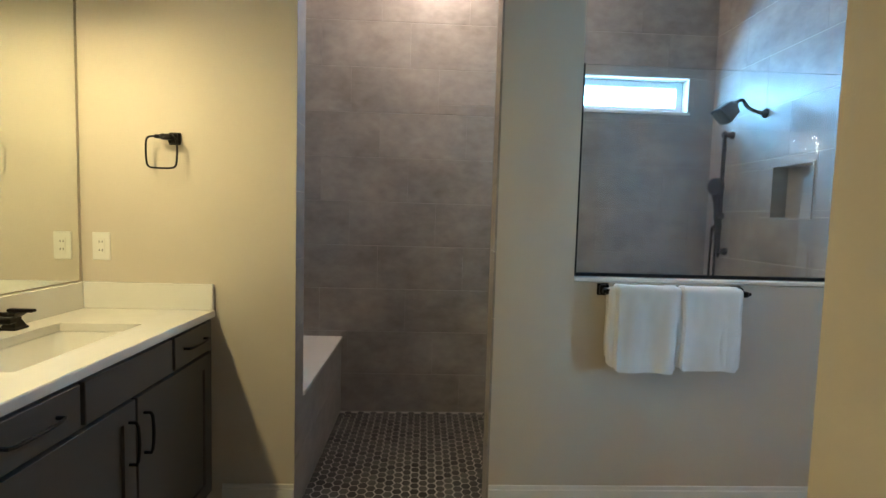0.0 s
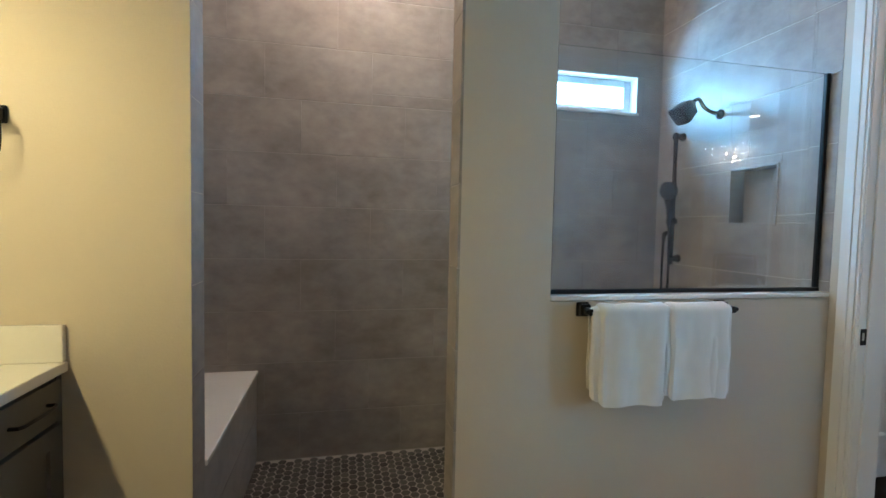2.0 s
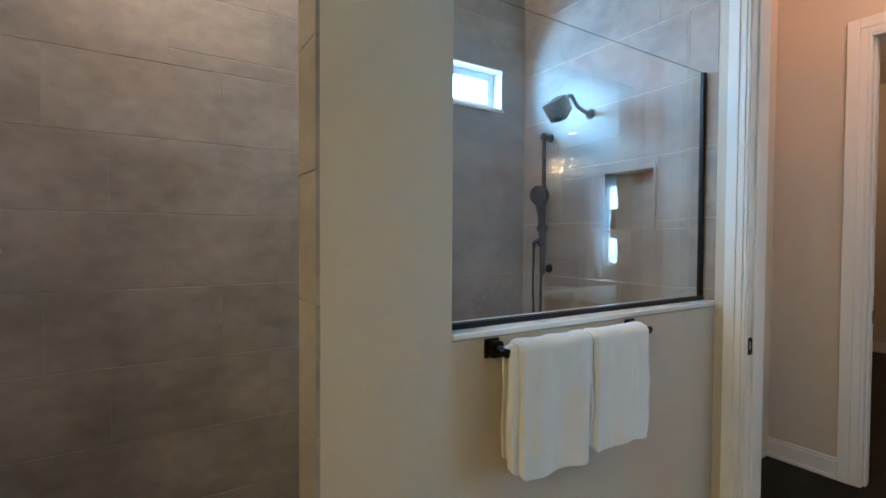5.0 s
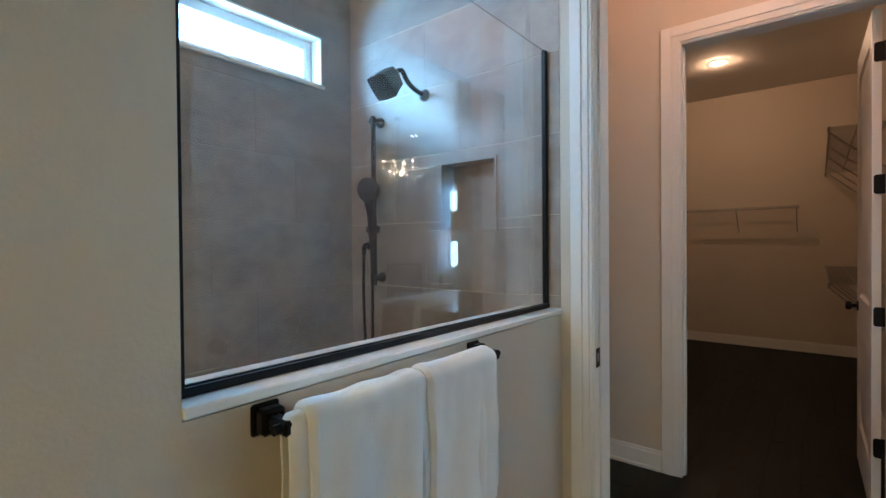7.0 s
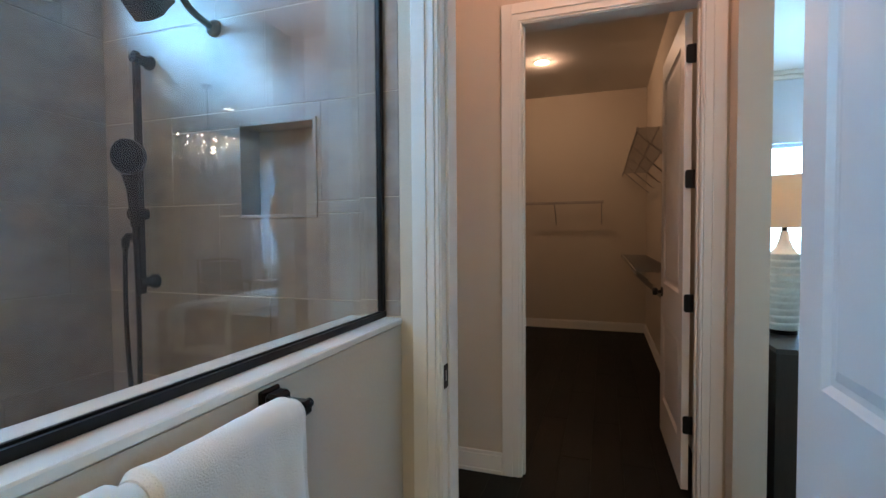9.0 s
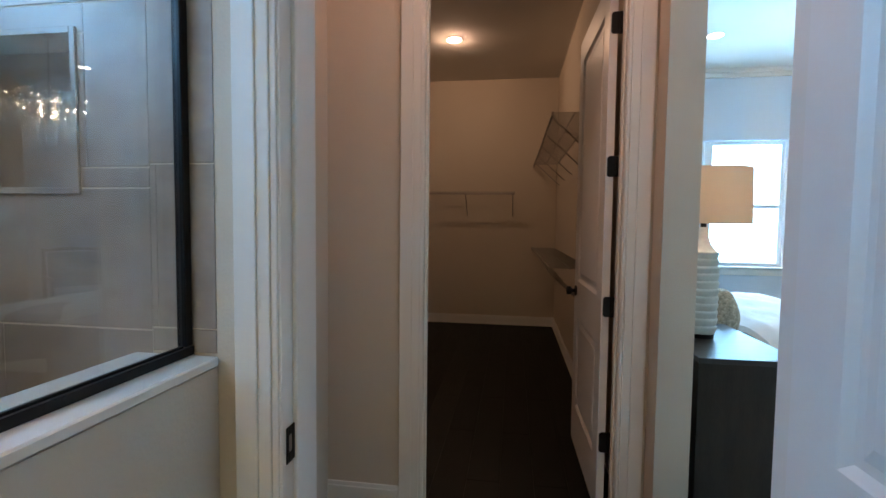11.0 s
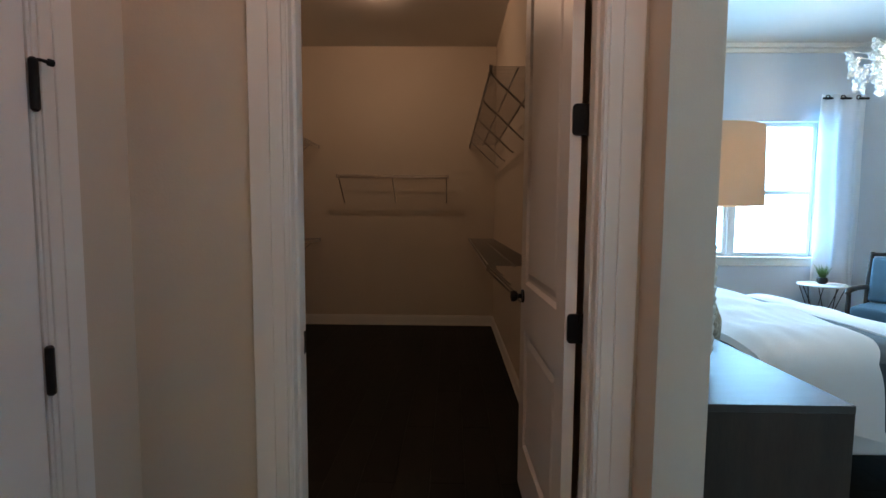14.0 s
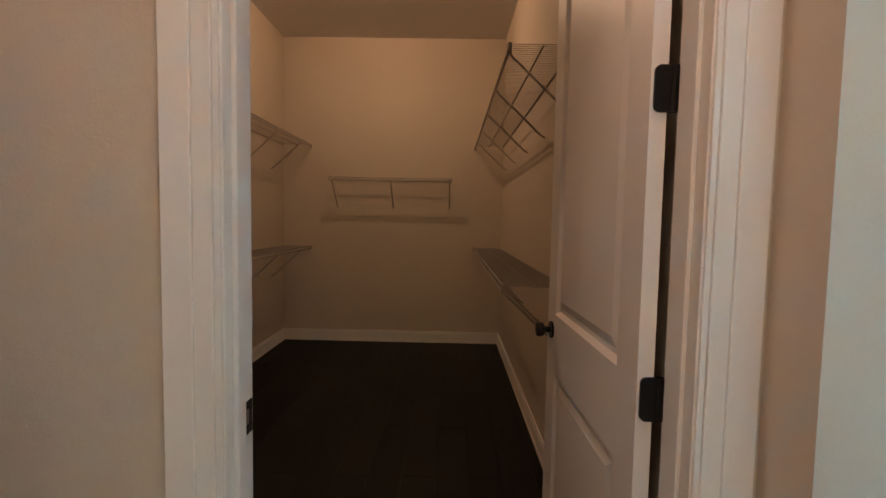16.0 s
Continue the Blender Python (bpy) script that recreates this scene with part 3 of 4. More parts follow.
tube([(RX - 0.018, RY - 0.004, 1.640), (RX - 0.032, RY - 0.007, 1.640), (RX - 0.054, RY - 0.012, 1.636), (RX - 0.062, RY - 0.014, 1.635)], [0.040, 0.058, 0.061, 0.053], 24, bm)
part("spray_head", bm, BLACK, rail, "round black spray head", True)
part("slider", tube([(RX - 0.035, RY, 1.445), (RX + 0.02, RY, 1.445)], 0.021, 14), BLACK, rail, "", True)
OY = RY + 0.078
part("hose_outlet", tube([(2.099, OY, 1.365), (2.088, OY, 1.365), (2.08, OY, 1.365), (2.055, OY, 1.365), (2.046, OY, 1.355), (2.045, OY, 1.325)], [0.028, 0.028, 0.015, 0.015, 0.014, 0.012], 16), BLACK, rail, "", True)
hose = arc((RX - 0.03, RY - 0.01, 1.405), (RX - 0.028, RY - 0.02, 1.1), (RX - 0.02, RY + 0.0, 0.86), 10)[:-1] + arc((RX - 0.02, RY + 0.0, 0.86), (RX - 0.015, RY + 0.03, 0.70), (RX - 0.008, RY + 0.062, 0.86), 8)[:-1] + arc((RX - 0.008, RY + 0.062, 0.86), (2.043, OY + 0.012, 1.1), (2.045, OY, 1.33), 10)
part("hose", tube(hose, 0.008, 10), BLACK, rail, "black flexible hose", True)
sh = thing("fixed_shower", "black square shower head on curved arm", "shower head", (2.1, 2.790, 2.05))
part("flange", tube([(2.099, 2.790, 2.065), (2.090, 2.790, 2.065), (2.078, 2.790, 2.066)], [0.029, 0.028, 0.015], 20), BLACK, sh, "", True)
part("arm", tube(arc((2.09, 2.790, 2.065), (1.99, 2.790, 2.075), (1.965, 2.790, 2.12), 6)[:-1] + arc((1.965, 2.790, 2.12), (1.945, 2.790, 2.160), (1.905, 2.790, 2.112), 8), 0.011, 12), BLACK, sh, "", True)
bm = bmesh.new()
ax = Vector((-0.72, 0, -0.69)).normalized()
o = Vector((1.912, 2.790, 2.118))
u, v = Vector((0, 1, 0)), ax.cross(Vector((0, 1, 0)))
rings = []
for d, r in ((0, 0.016), (0.014, 0.019), (0.024, 0.036), (0.042, 0.046), (0.080, 0.049), (0.118, 0.056), (0.126, 0.056), (0.129, 0.050)):
    ring = []
    for k in range(24):
        a = 2 * math.pi * k / 24
        c, s = math.cos(a), math.sin(a)
        q = r / max(abs(c), abs(s)) ** (0.75 if d > 0.025 else 0.0)
        ring.append(bm.verts.new(o + ax * d + u * c * q + v * s * q))
    rings.append(ring)
for a, b in zip(rings, rings[1:]):
    for k in range(24):
        bm.faces.new((a[k], a[(k + 1) % 24], b[(k + 1) % 24], b[k]))
bm.faces.new(rings[0][::-1])
bm.faces.new(rings[-1])
part("head", bm, BLACK, sh, "flared square head", True)

# ---- towel bar and towels ----
bar = thing("towel_bar", "dark bronze towel bar on square posts", "towel bar", (1.2, YA, 1.07))
for x in (0.885, 1.515):
    bm = box(x - 0.027, x + 0.027, YA - 0.010, YA - 0.0005, 1.042, 1.098, 0.004)
    box(x - 0.022, x + 0.022, YA - 0.038, YA - 0.010, 1.047, 1.093, 0.006, bm)
    part("post", bm, BRONZE, bar, "square stepped wall post")
    part("finial", box(x - 0.013, x + 0.013, YA - 0.088, YA - 0.034, 1.057, 1.083, 0.005), BRONZE, bar)
part("rod", tube([(0.86, YA - 0.072, 1.07), (1.54, YA - 0.072, 1.07)], 0.009, 12), BRONZE, bar, "", True)


def towel(x0, x1, front, back, r, seed, folds=2):
    """Folded terry cloth draped over a round rod: a closed sheet with soft folds and thick rounded hems."""
    y0, z0, th = YA - 0.072, 1.07, 0.013
    path = []
    for i in range(13):
        path.append((r, z0 - (back - back * i / 12)))
    for i in range(1, 12):
        a = math.pi * i / 12
        path.append((r * math.cos(a), z0 + r * math.sin(a) * 0.9))
    for i in range(19):
        path.append((-r, z0 - front * i / 18))
    n, m = len(path), 26
    bm = bmesh.new()
    layers = []
    for off in (0.0, th):
        rows = []
        for i, (py, pz) in enumerate(path):
            row = []
            for j in range(m + 1):
                u = j / m
                hang = max(0.0, z0 - pz)
                f = min(1.0, hang / 0.15)
                wave = 0.005 * math.sin(u * math.pi * 2 * folds + seed) + 0.010 * noise.noise(Vector((u * 3, pz * 2, seed))) - 0.010 * math.exp(-((u - 0.84) / 0.10) ** 2) + 0.006 * math.exp(-((u - 0.14) / 0.09) ** 2)
                edge = min(u, 1 - u) * m
                thick = off * (0.35 if edge < 1 else 1.0) + (0.0 if off == 0 else 0.004 * noise.noise(Vector((u * 7, pz * 16, seed + 3))))
                sgn = -1 if py < 0 else 1
                cy, cz = py, pz - z0
                k = math.hypot(cy, max(cz, 0.0)) or 1
                ny, nz = (cy / k, max(cz, 0.0) / k)
                x = x0 + (x1 - x0) * u + (0.010 * noise.noise(Vector((pz * 4, seed, u))) - 0.018 * (u - 0.5) * (1 - hang)) * f
                yy = y0 + cy + ny * thick + (wave * f if sgn < 0 else wave * 0.3 * f)
                if sgn > 0:
                    yy = min(yy, YA - 0.004 - (th - off) * 0.3)
                dz = 0.006 * noise.noise(Vector((u * 2.5, seed, 1.0))) * f + 0.020 * max(0.0, 1 - min(u, 1 - u) / 0.09) ** 2 * (hang / front) ** 4
                row.append(bm.verts.new((x, yy, pz + nz * thick + dz)))
            rows.append(row)
        layers.append(rows)
    A, B = layers
    for L in layers:
        for i in range(n - 1):
            for j in range(m):
                bm.faces.new((L[i][j], L[i + 1][j], L[i + 1][j + 1], L[i][j + 1]))
    for i in range(n - 1):
        for j in (0, m):
            bm.faces.new((A[i][j], A[i + 1][j], B[i + 1][j], B[i][j]))
    for j in range(m):
        for i in (0, n - 1):
            bm.faces.new((A[i][j], A[i][j + 1], B[i][j + 1], B[i][j]))
    return bm


for x0, x1, fr, bk, sd in ((0.898, 1.205, 0.362, 0.34, 1.0), (1.198, 1.488, 0.350, 0.35, 4.2)):
    tw = thing("bath_towel", "folded white terry bath towel hanging over the bar", "towel", ((x0 + x1) / 2, YA - 0.07, 1.08), "towels on the bar")
    part("inner_fold", towel(x0 - 0.018, x1 - 0.03, fr - 0.02, bk - 0.03, 0.010, sd + 7, 1), TERRY, tw, "", True)
    part("outer_fold", towel(x0 + 0.012, x1 + 0.004, fr, bk, 0.022, sd, 2), TERRY, tw, "", True)

# ---- towel ring ----
ring = thing("towel_ring", "dark bronze square towel ring on wall post", "towel ring", (-1.05, YA, 1.69))
bm = box(-1.075, -1.023, YA - 0.010, YA - 0.0005, 1.664, 1.718, 0.004)
box(-1.069, -1.029, YA - 0.032, YA - 0.010, 1.670, 1.712, 0.006, bm)
part("post", bm, BRONZE, ring, "square stepped wall post")
bm = box(-1.085, -1.035, YA - 0.064, YA - 0.032, 1.680, 1.704, 0.005)
box(-1.110, -1.085, YA - 0.060, YA - 0.040, 1.684, 1.700, 0.003, bm)
part("hook", bm, BRONZE, ring)
cx, cz, hw, hh = -1.083, 1.626, 0.066, 0.068
pts = []
for k in range(61):
    a = 2 * math.pi * k / 60
    c, s = math.cos(a), math.sin(a)
    q = (abs(c) ** 9 + abs(s) ** 9) ** (-1 / 9)
    x, z = c * q, s * q
    pts.append((cx + hw * x * (1 - 0.07 * abs(z) ** 2 + 0.02 * z), YA - 0.050, cz + hh * z * (1 - 0.05 * abs(x) ** 2)))
part("loop", tube(pts, 0.0042, 10, cap=False), BRONZE, ring, "thin rounded square loop", True)


def outlet(x, z):
    t = thing("wall_outlet", "white double wall outlet with screwless plate", "outlet", (x, YA, z))
    part("plate", box(x - 0.039, x + 0.039, YA - 0.006, YA - 0.0005, z - 0.062, z + 0.062, 0.003), PLASTIC, t)
    part("insert", box(x - 0.017, x + 0.017, YA - 0.009, YA - 0.006, z - 0.034, z + 0.034, 0.001), PLASTIC, t)
    for k in (-0.018, 0.018):
        part("socket", boxes((x - 0.008, x - 0.005, YA - 0.0095, YA - 0.009, z + k - 0.004, z + k + 0.005), (x + 0.005, x + 0.008, YA - 0.0095, YA - 0.009, z + k - 0.004, z + k + 0.005)), BLACK, t)


outlet(-1.3725, 1.212)

# ---- vanity ----
VX0, VXF = -1.462, -0.88      # wall, counter's front edge
FX = -0.862 - 0.04           # cabinet front plane
top = thing("countertop", "white quartz vanity top with undermount sink cut-out and splashback", "countertop", (-1.15, 1.1, 0.9))
SX0, SX1, SY0, SY1 = -1.335, -1.028, 1.25, 1.81
bm = bmesh.new()
outer = ((VX0 + 0.001, 0.02), (VXF, 0.02), (VXF, YA - 0.001), (VX0 + 0.001, YA - 0.001))
inner = ((SX0, SY0), (SX1, SY0), (SX1, SY1), (SX0, SY1))
lv = [[[bm.verts.new((x, y, z)) for x, y in ring_] for ring_ in (outer, inner)] for z in (0.906, 0.936)]
for k in range(4):
    n = (k + 1) % 4
    for q in lv:
        bm.faces.new((q[0][k], q[0][n], q[1][n], q[1][k]))
    for r in (0, 1):
        bm.faces.new((lv[0][r][k], lv[0][r][n], lv[1][r][n], lv[1][r][k]))
bmesh.ops.bevel(bm, geom=[e for e in bm.edges if all(abs(v.co.z - 0.936) < 1e-5 for v in e.verts) and len({round(v.co.x, 4) for v in e.verts} | {round(v.co.y, 4) for v in e.verts}) == 3], offset=0.0025, segments=2, affect="EDGES")
part("slab", bm, QUARTZ, top)
part("splashback", boxes((VX0 + 0.001, VX0 + 0.021, 0.02, YA - 0.022, 0.937, 1.054), bevel=0.002), QUARTZ, top)
part("side_splash", box(VX0 + 0.001, VXF - 0.004, YA - 0.021, YA - 0.001, 0.937, 1.054, 0.002), QUARTZ, top)
sink = thing("undermount_sink", "white rectangular ceramic undermount sink", "sink", (-1.182, 1.53, 0.78))
bm = bmesh.new()
rings = []
for ins, z, rad in ((-0.006, 0.905, 0.02), (0.0, 0.90, 0.03), (0.012, 0.84, 0.045), (0.035, 0.79, 0.06), (0.09, 0.775, 0.05)):
    x0, x1, y0, y1 = SX0 + ins, SX1 - ins, SY0 + ins, SY1 - ins
    ring_ = []
    for cxx, cyy, a0 in ((x1 - rad, y1 - rad, 0), (x0 + rad, y1 - rad, 90), (x0 + rad, y0 + rad, 180), (x1 - rad, y0 + rad, 270)):
        for k in range(5):
            a = radians(a0 + k * 22.5)
            ring_.append(bm.verts.new((cxx + rad * math.cos(a), cyy + rad * math.sin(a), z)))
    rings.append(ring_)
for a, b in zip(rings, rings[1:]):
    for k in range(20):
        bm.faces.new((a[k], a[(k + 1) % 20], b[(k + 1) % 20], b[k]))
bm.faces.new(rings[-1])
bowl = part("bowl", bm, CERAMIC, sink, "", True)
part("drain", lathe([(0.0, 0.0), (0.028, 0.0), (0.03, 0.003), (0.02, 0.004)], (-1.182, 1.53, 0.776), 20), BRONZE, sink, "", True)
fc = thing("sink_faucet", "dark bronze faucet with square flared base", "faucet", (-1.38, 1.53, 0.936))
FYc = 1.53
bm = bmesh.new()
for z0, z1, r0, r1 in ((0.9365, 0.945, 0.030, 0.030), (0.945, 1.0, 0.026, 0.018), (1.0, 1.02, 0.018, 0.020)):
    vs = []
    for z, r in ((z0, r0), (z1, r1)):
        vs.append([bm.verts.new((-1.41 + a * r, FYc + b * r, z)) for a, b in ((-1, -1), (1, -1), (1, 1), (-1, 1))])
    for k in range(4):
        bm.faces.new((vs[0][k], vs[0][(k + 1) % 4], vs[1][(k + 1) % 4], vs[1][k]))
    bm.faces.new(vs[0][::-1])
    bm.faces.new(vs[1])
part("base", bm, BRONZE, fc)
bm = box(-1.42, -1.265, FYc - 0.016, FYc + 0.016, 0.996, 1.018, 0.005)
part("spout", bm, BRONZE, fc)
part("lever", box(-1.425, -1.28, FYc - 0.008, FYc + 0.008, 1.022, 1.034, 0.004), BRONZE, fc)
for dy in (-0.17, 0.17):
    bm = bmesh.new()
    yc = FYc + dy
    rings = []
    for z, r in ((0.9365, 0.029), (0.943, 0.029), (0.948, 0.024), (0.972, 0.015), (0.980, 0.015), (0.990, 0.026), (0.998, 0.026)):
        rings.append([bm.verts.new((-1.41 + a * r, yc + b * r, z)) for a, b in ((-1, -1), (1, -1), (1, 1), (-1, 1))])
    for a, b in zip(rings, rings[1:]):
        for k in range(4):
            bm.faces.new((a[k], a[(k + 1) % 4], b[(k + 1) % 4], b[k]))
    bm.faces.new(rings[0][::-1])
    bm.faces.new(rings[-1])
    h = part("handle", bm, BRONZE, fc)
    part("lever", box(-1.428, -1.335, yc - 0.011, yc + 0.011, 0.999, 1.011, 0.004), BRONZE, h)


def shaker(y0, y1, z0, z1, flat):
    """A front panel on the plane FX: slab, or frame with a sunk field, in one piece."""
    t = 0.02
    if flat:
        return box(FX, FX + t, y0, y1, z0, z1, 0.002)
    bm = bmesh.new()
    rings = []
    for ins, d in ((0.0, 0.0), (0.0, t - 0.0015), (0.0015, t), (0.060, t), (0.0625, t - 0.0095)):
        rings.append([bm.verts.new((FX + d, y, z)) for y, z in ((y0 + ins, z0 + ins), (y1 - ins, z0 + ins), (y1 - ins, z1 - ins), (y0 + ins, z1 - ins))])
    for a, b in zip(rings, rings[1:]):
        for k in range(4):
            bm.faces.new((a[k], a[(k + 1) % 4], b[(k + 1) % 4], b[k]))
    bm.faces.new(rings[0][::-1])
    bm.faces.new(rings[-1])
    return bm


def pull(a, b):
    """A bowed bar pull between two points on the front."""
    a, b = Vector(a), Vector(b)
    d = (b - a).normalized()
    o1 = Vector((0.028, 0, 0))
    pts = [a, a + o1 * 0.8, a + o1 + d * 0.012] + [a + o1 + d * 0.012 + (b - a - d * 0.024) * (k / 4) + Vector((0.004 * math.sin(math.pi * k / 4), 0, 0)) for k in range(1, 4)] + [b + o1 - d * 0.012, b + o1 * 0.8, b]
    return tube(pts, 0.0055, 8)


vc = thing("vanity_cabinet", "dark grey painted vanity cabinet with black pulls", "cabinet", (-1.16, 1.15, 0.0))
part("body", boxes((FX - 0.02, FX - 0.001, 0.298, 2.062, 0.10, 0.904), (-1.458, FX - 0.001, 0.28, 0.298, 0.10, 0.904), (-1.458, FX - 0.001, 2.062, 2.08, 0.10, 0.904), (-1.458, FX - 0.02, 0.298, 2.062, 0.10, 0.118), (-1.458, FX - 0.07, 0.28, 2.08, 0.0, 0.10)), CABINET, vc)
for y0, y1, pulled in ((1.770, 2.072, True), (1.300, 1.758, False), (0.950, 1.288, True), (0.49, 0.938, False), (0.285, 0.478, True)):
    d = part("drawer_front", shaker(y0 + 0.003, y1 - 0.003, 0.767, 0.893, True), CABINET, vc)
    if pulled:
        h, c = min(0.082, (y1 - y0) * 0.3), (y0 + y1) / 2
        part("pull", pull((FX + 0.02, c - h, 0.834), (FX + 0.02, c + h, 0.834)), BLACK, d, "black bowed bar pull", True)
for a, b, s in ((1.538, 2.072, -1), (0.992, 1.527, 1), (0.42, 0.980, -1)):
    dr = part("door", shaker(a, b, 0.112, 0.754, False), CABINET, vc)
    py = a + 0.035 if s < 0 else b - 0.035
    part("pull", pull((FX + 0.02, py, 0.55), (FX + 0.02, py, 0.69)), BLACK, dr, "black bowed bar pull", True)
fl = thing("vanity_filler", "dark grey painted filler strip beside the wall", "filler strip", (FX, 2.095, 0.1))
part("strip", box(FX - 0.02, FX + 0.004, 2.081, YA - 0.002, 0.10, 0.904, 0.001), CABINET, fl)
mirror = thing("vanity_mirror", "large frameless vanity mirror above the splashback", "mirror", (-1.462, 1.2, 1.06))
part("glass", box(-1.4615, -1.456, 0.10, 2.086, 1.062, 2.39), MIRROR, mirror)
part("clip", boxes((-1.4615, -1.453, 2.079, 2.089, 2.33, 2.35), bevel=0.001), CHROME, mirror)
vl = thing("vanity_light", "three-light vanity fixture with glass shades, lit", "wall light", (-1.45, 1.2, 2.45))
part("bar", box(-1.4615, -1.435, 0.35, 1.65, 2.44, 2.50, 0.004), BRONZE, vl)
for y in (0.5, 1.0, 1.5):
    part("arm", tube([(-1.435, y, 2.47), (-1.33, y, 2.47), (-1.30, y, 2.45), (-1.30, y, 2.27)], 0.008, 10), BRONZE, vl, "", True)
    part("shade", lathe([(0.03, 0.13), (0.055, 0.10), (0.07, 0.0), (0.067, 0.0), (0.052, 0.098), (0.02, 0.126)], (-1.30, y, 2.14), 24), BRONZE, vl, "", True)
# ---- closet shelves ----
def wire_shelf(name, m, length, braces, label):
    """Ventilated wire shelf. Local x runs along the wall, y is depth from the wall, z up from the deck."""
    t = thing(name, label, "wire shelf", m=m, group="closet wire shelves")
    wire = mesh_of("wire", box(-0.0012, 0.0012, 0.004, 0.300, -0.0012, 0.0012), WIRE)
    k = 0.0
    while k <= length:
        w = new("wire", wire)
        w.parent, w.location = t, (k, 0, 0)
        k += 0.0254
    lip = bmesh.new()
    for y, z in ((0.300, 0.0), (0.303, -0.028), (0.006, -0.003), (0.15, -0.004)):
        part("rail", tube([(0, y, z), (length, y, z)], 0.0052, 8), WIRE, t, "", True)
    k = 0.0
    while k <= length:
        box(k - 0.0016, k + 0.0016, 0.300, 0.3035, -0.028, 0.0, 0, lip)
        k += 0.1016
    tagged(part("lip_spacer", lip, WIRE, t), kind="stuff")
    for x in braces:
        part("brace", tube([(x, 0.297, -0.026), (x, 0.285, -0.045), (x, 0.03, -0.285), (x, 0.004, -0.30)], 0.0062, 8), WIRE, t, "", True)
    for x in (0.0, length):
        part("end_cap", box(x - 0.006, x + 0.006, 0.292, 0.310, -0.034, 0.008, 0.002), WIRE, t)
    return t


def along(x, y, z, deg):
    return pose(x, y, z, 0, 0, deg)


for z, n in ((2.163, 5), (1.063, 5)):
    wire_shelf("wire_shelf", along(4.72, 1.0, z, 0), 2.94, [0.03 + 0.62 * k for k in range(n)], "long white wire shelf on the closet side wall")
    wire_shelf("wire_shelf", along(7.66, 3.39, z - 0.012, 180), 2.94, [0.35 + 0.62 * k for k in range(n - 1)], "long white wire shelf on the closet side wall")
wire_shelf("wire_shelf", along(XE, 1.55, 1.785, 90), 1.262, [0.02, 0.63, 1.24], "short white wire shelf on the closet back wall")

# ---- bedroom ----
ns = thing("nightstand", "grey-brown wooden nightstand with pale top", "nightstand", (3.75, 0.55, 0.0))
part("body", box(3.3855, 4.1395, 0.3635, 0.7775, 0.06, 0.797, 0.001), NIGHTWOOD, ns)
part("top", box(3.385, 4.14, 0.363, 0.778, 0.797, 0.820, 0.001), NIGHTTOP, ns)
part("plinth", box(3.41, 4.125, 0.39, 0.765, 0.0, 0.06), NIGHTWOOD, ns)
for z0, z1 in ((0.09, 0.42), (0.44, 0.765)):
    d = part("drawer_front", box(3.41, 4.115, 0.351, 0.364, z0, z1, 0.003), NIGHTWOOD, ns)
    part("knob", tube([(3.74, 0.351, (z0 + z1) / 2), (3.74, 0.329, (z0 + z1) / 2)], 0.012, 12), BLACK, d, "", True)
lm = thing("table_lamp", "lit table lamp with ribbed white base and cream drum shade", "lamp", (3.80, 0.625, 0.820))
LX, LY = 3.80, 0.625
prof = [(0.066, 0.024)]
for k in range(11):
    h0 = 0.026 + 0.0368 * k
    r = 0.068 + 0.006 * math.sin(math.pi * (k + 1) / 12)
    prof += [(r, h0 + 0.003), (r + 0.0025, h0 + 0.012), (r + 0.0055, h0 + 0.024), (r + 0.0065, h0 + 0.030), (r + 0.005, h0 + 0.0345)]
prof += [(0.060, 0.436), (0.040, 0.462), (0.026, 0.50), (0.021, 0.535), (0.020, 0.548)]
bm = lathe(prof, (LX, LY, 0.820), 44)
for v in bm.verts:
    v.co += Vector((v.co.x - LX, v.co.y - LY, 0)).normalized() * 0.0035 * noise.noise(v.co * 23) + Vector((0, 0, 0.004 * noise.noise(v.co * 11)))
part("body", bm, PLASTER, lm, "rough ribbed white plaster body", True)
part("foot", lathe([(0.064, 0.0), (0.066, 0.022), (0.058, 0.027)], (LX, LY, 0.8205), 32), BLACK, lm, "", True)
part("socket", tube([(LX, LY, 1.366), (LX, LY, 1.39), (LX, LY, 1.42)], [0.014, 0.014, 0.008], 12), BLACK, lm, "", True)
part("stem", tube([(LX, LY, 1.42), (LX, LY, 1.50)], 0.006, 8), BLACK, lm, "", True)
part("shade", lathe([(0.207, 0.0), (0.200, 0.266), (0.197, 0.266), (0.204, 0.0)], (LX, LY, 1.388), 48, loop=True), SHADE, lm, "cream fabric drum shade", True)

BX0, BX1, BY0, BY1 = 4.26, 6.15, -1.20, 0.74
bed = thing("bed", "upholstered double bed with white duvet and dark quilt", "bed", (5.2, -0.35, 0.0))
part("base", box(BX0 + 0.0, BX1 - 0.0, BY0 + 0.0, BY1, 0.215, 0.37, 0.015), LINEN, bed, "white upholstered bed base")
for x in (BX0 + 0.1, BX1 - 0.1):
    for y in (BY0 + 0.1, BY1 - 0.1):
        part("leg", box(x - 0.03, x + 0.03, y - 0.03, y + 0.03, 0.0, 0.215, 0.004), CHAIRWOOD, bed)
part("mattress", box(BX0 + 0.02, BX1 - 0.02, BY0 + 0.02, BY1, 0.372, 0.64, 0.05, None, 3), LINEN, bed, "", True)
part("headboard", box(BX0 - 0.02, BX1 + 0.02, BY1 + 0.005, BY1 + 0.085, 0.2, 1.30, 0.02, None, 2), GREYCLOTH, bed)


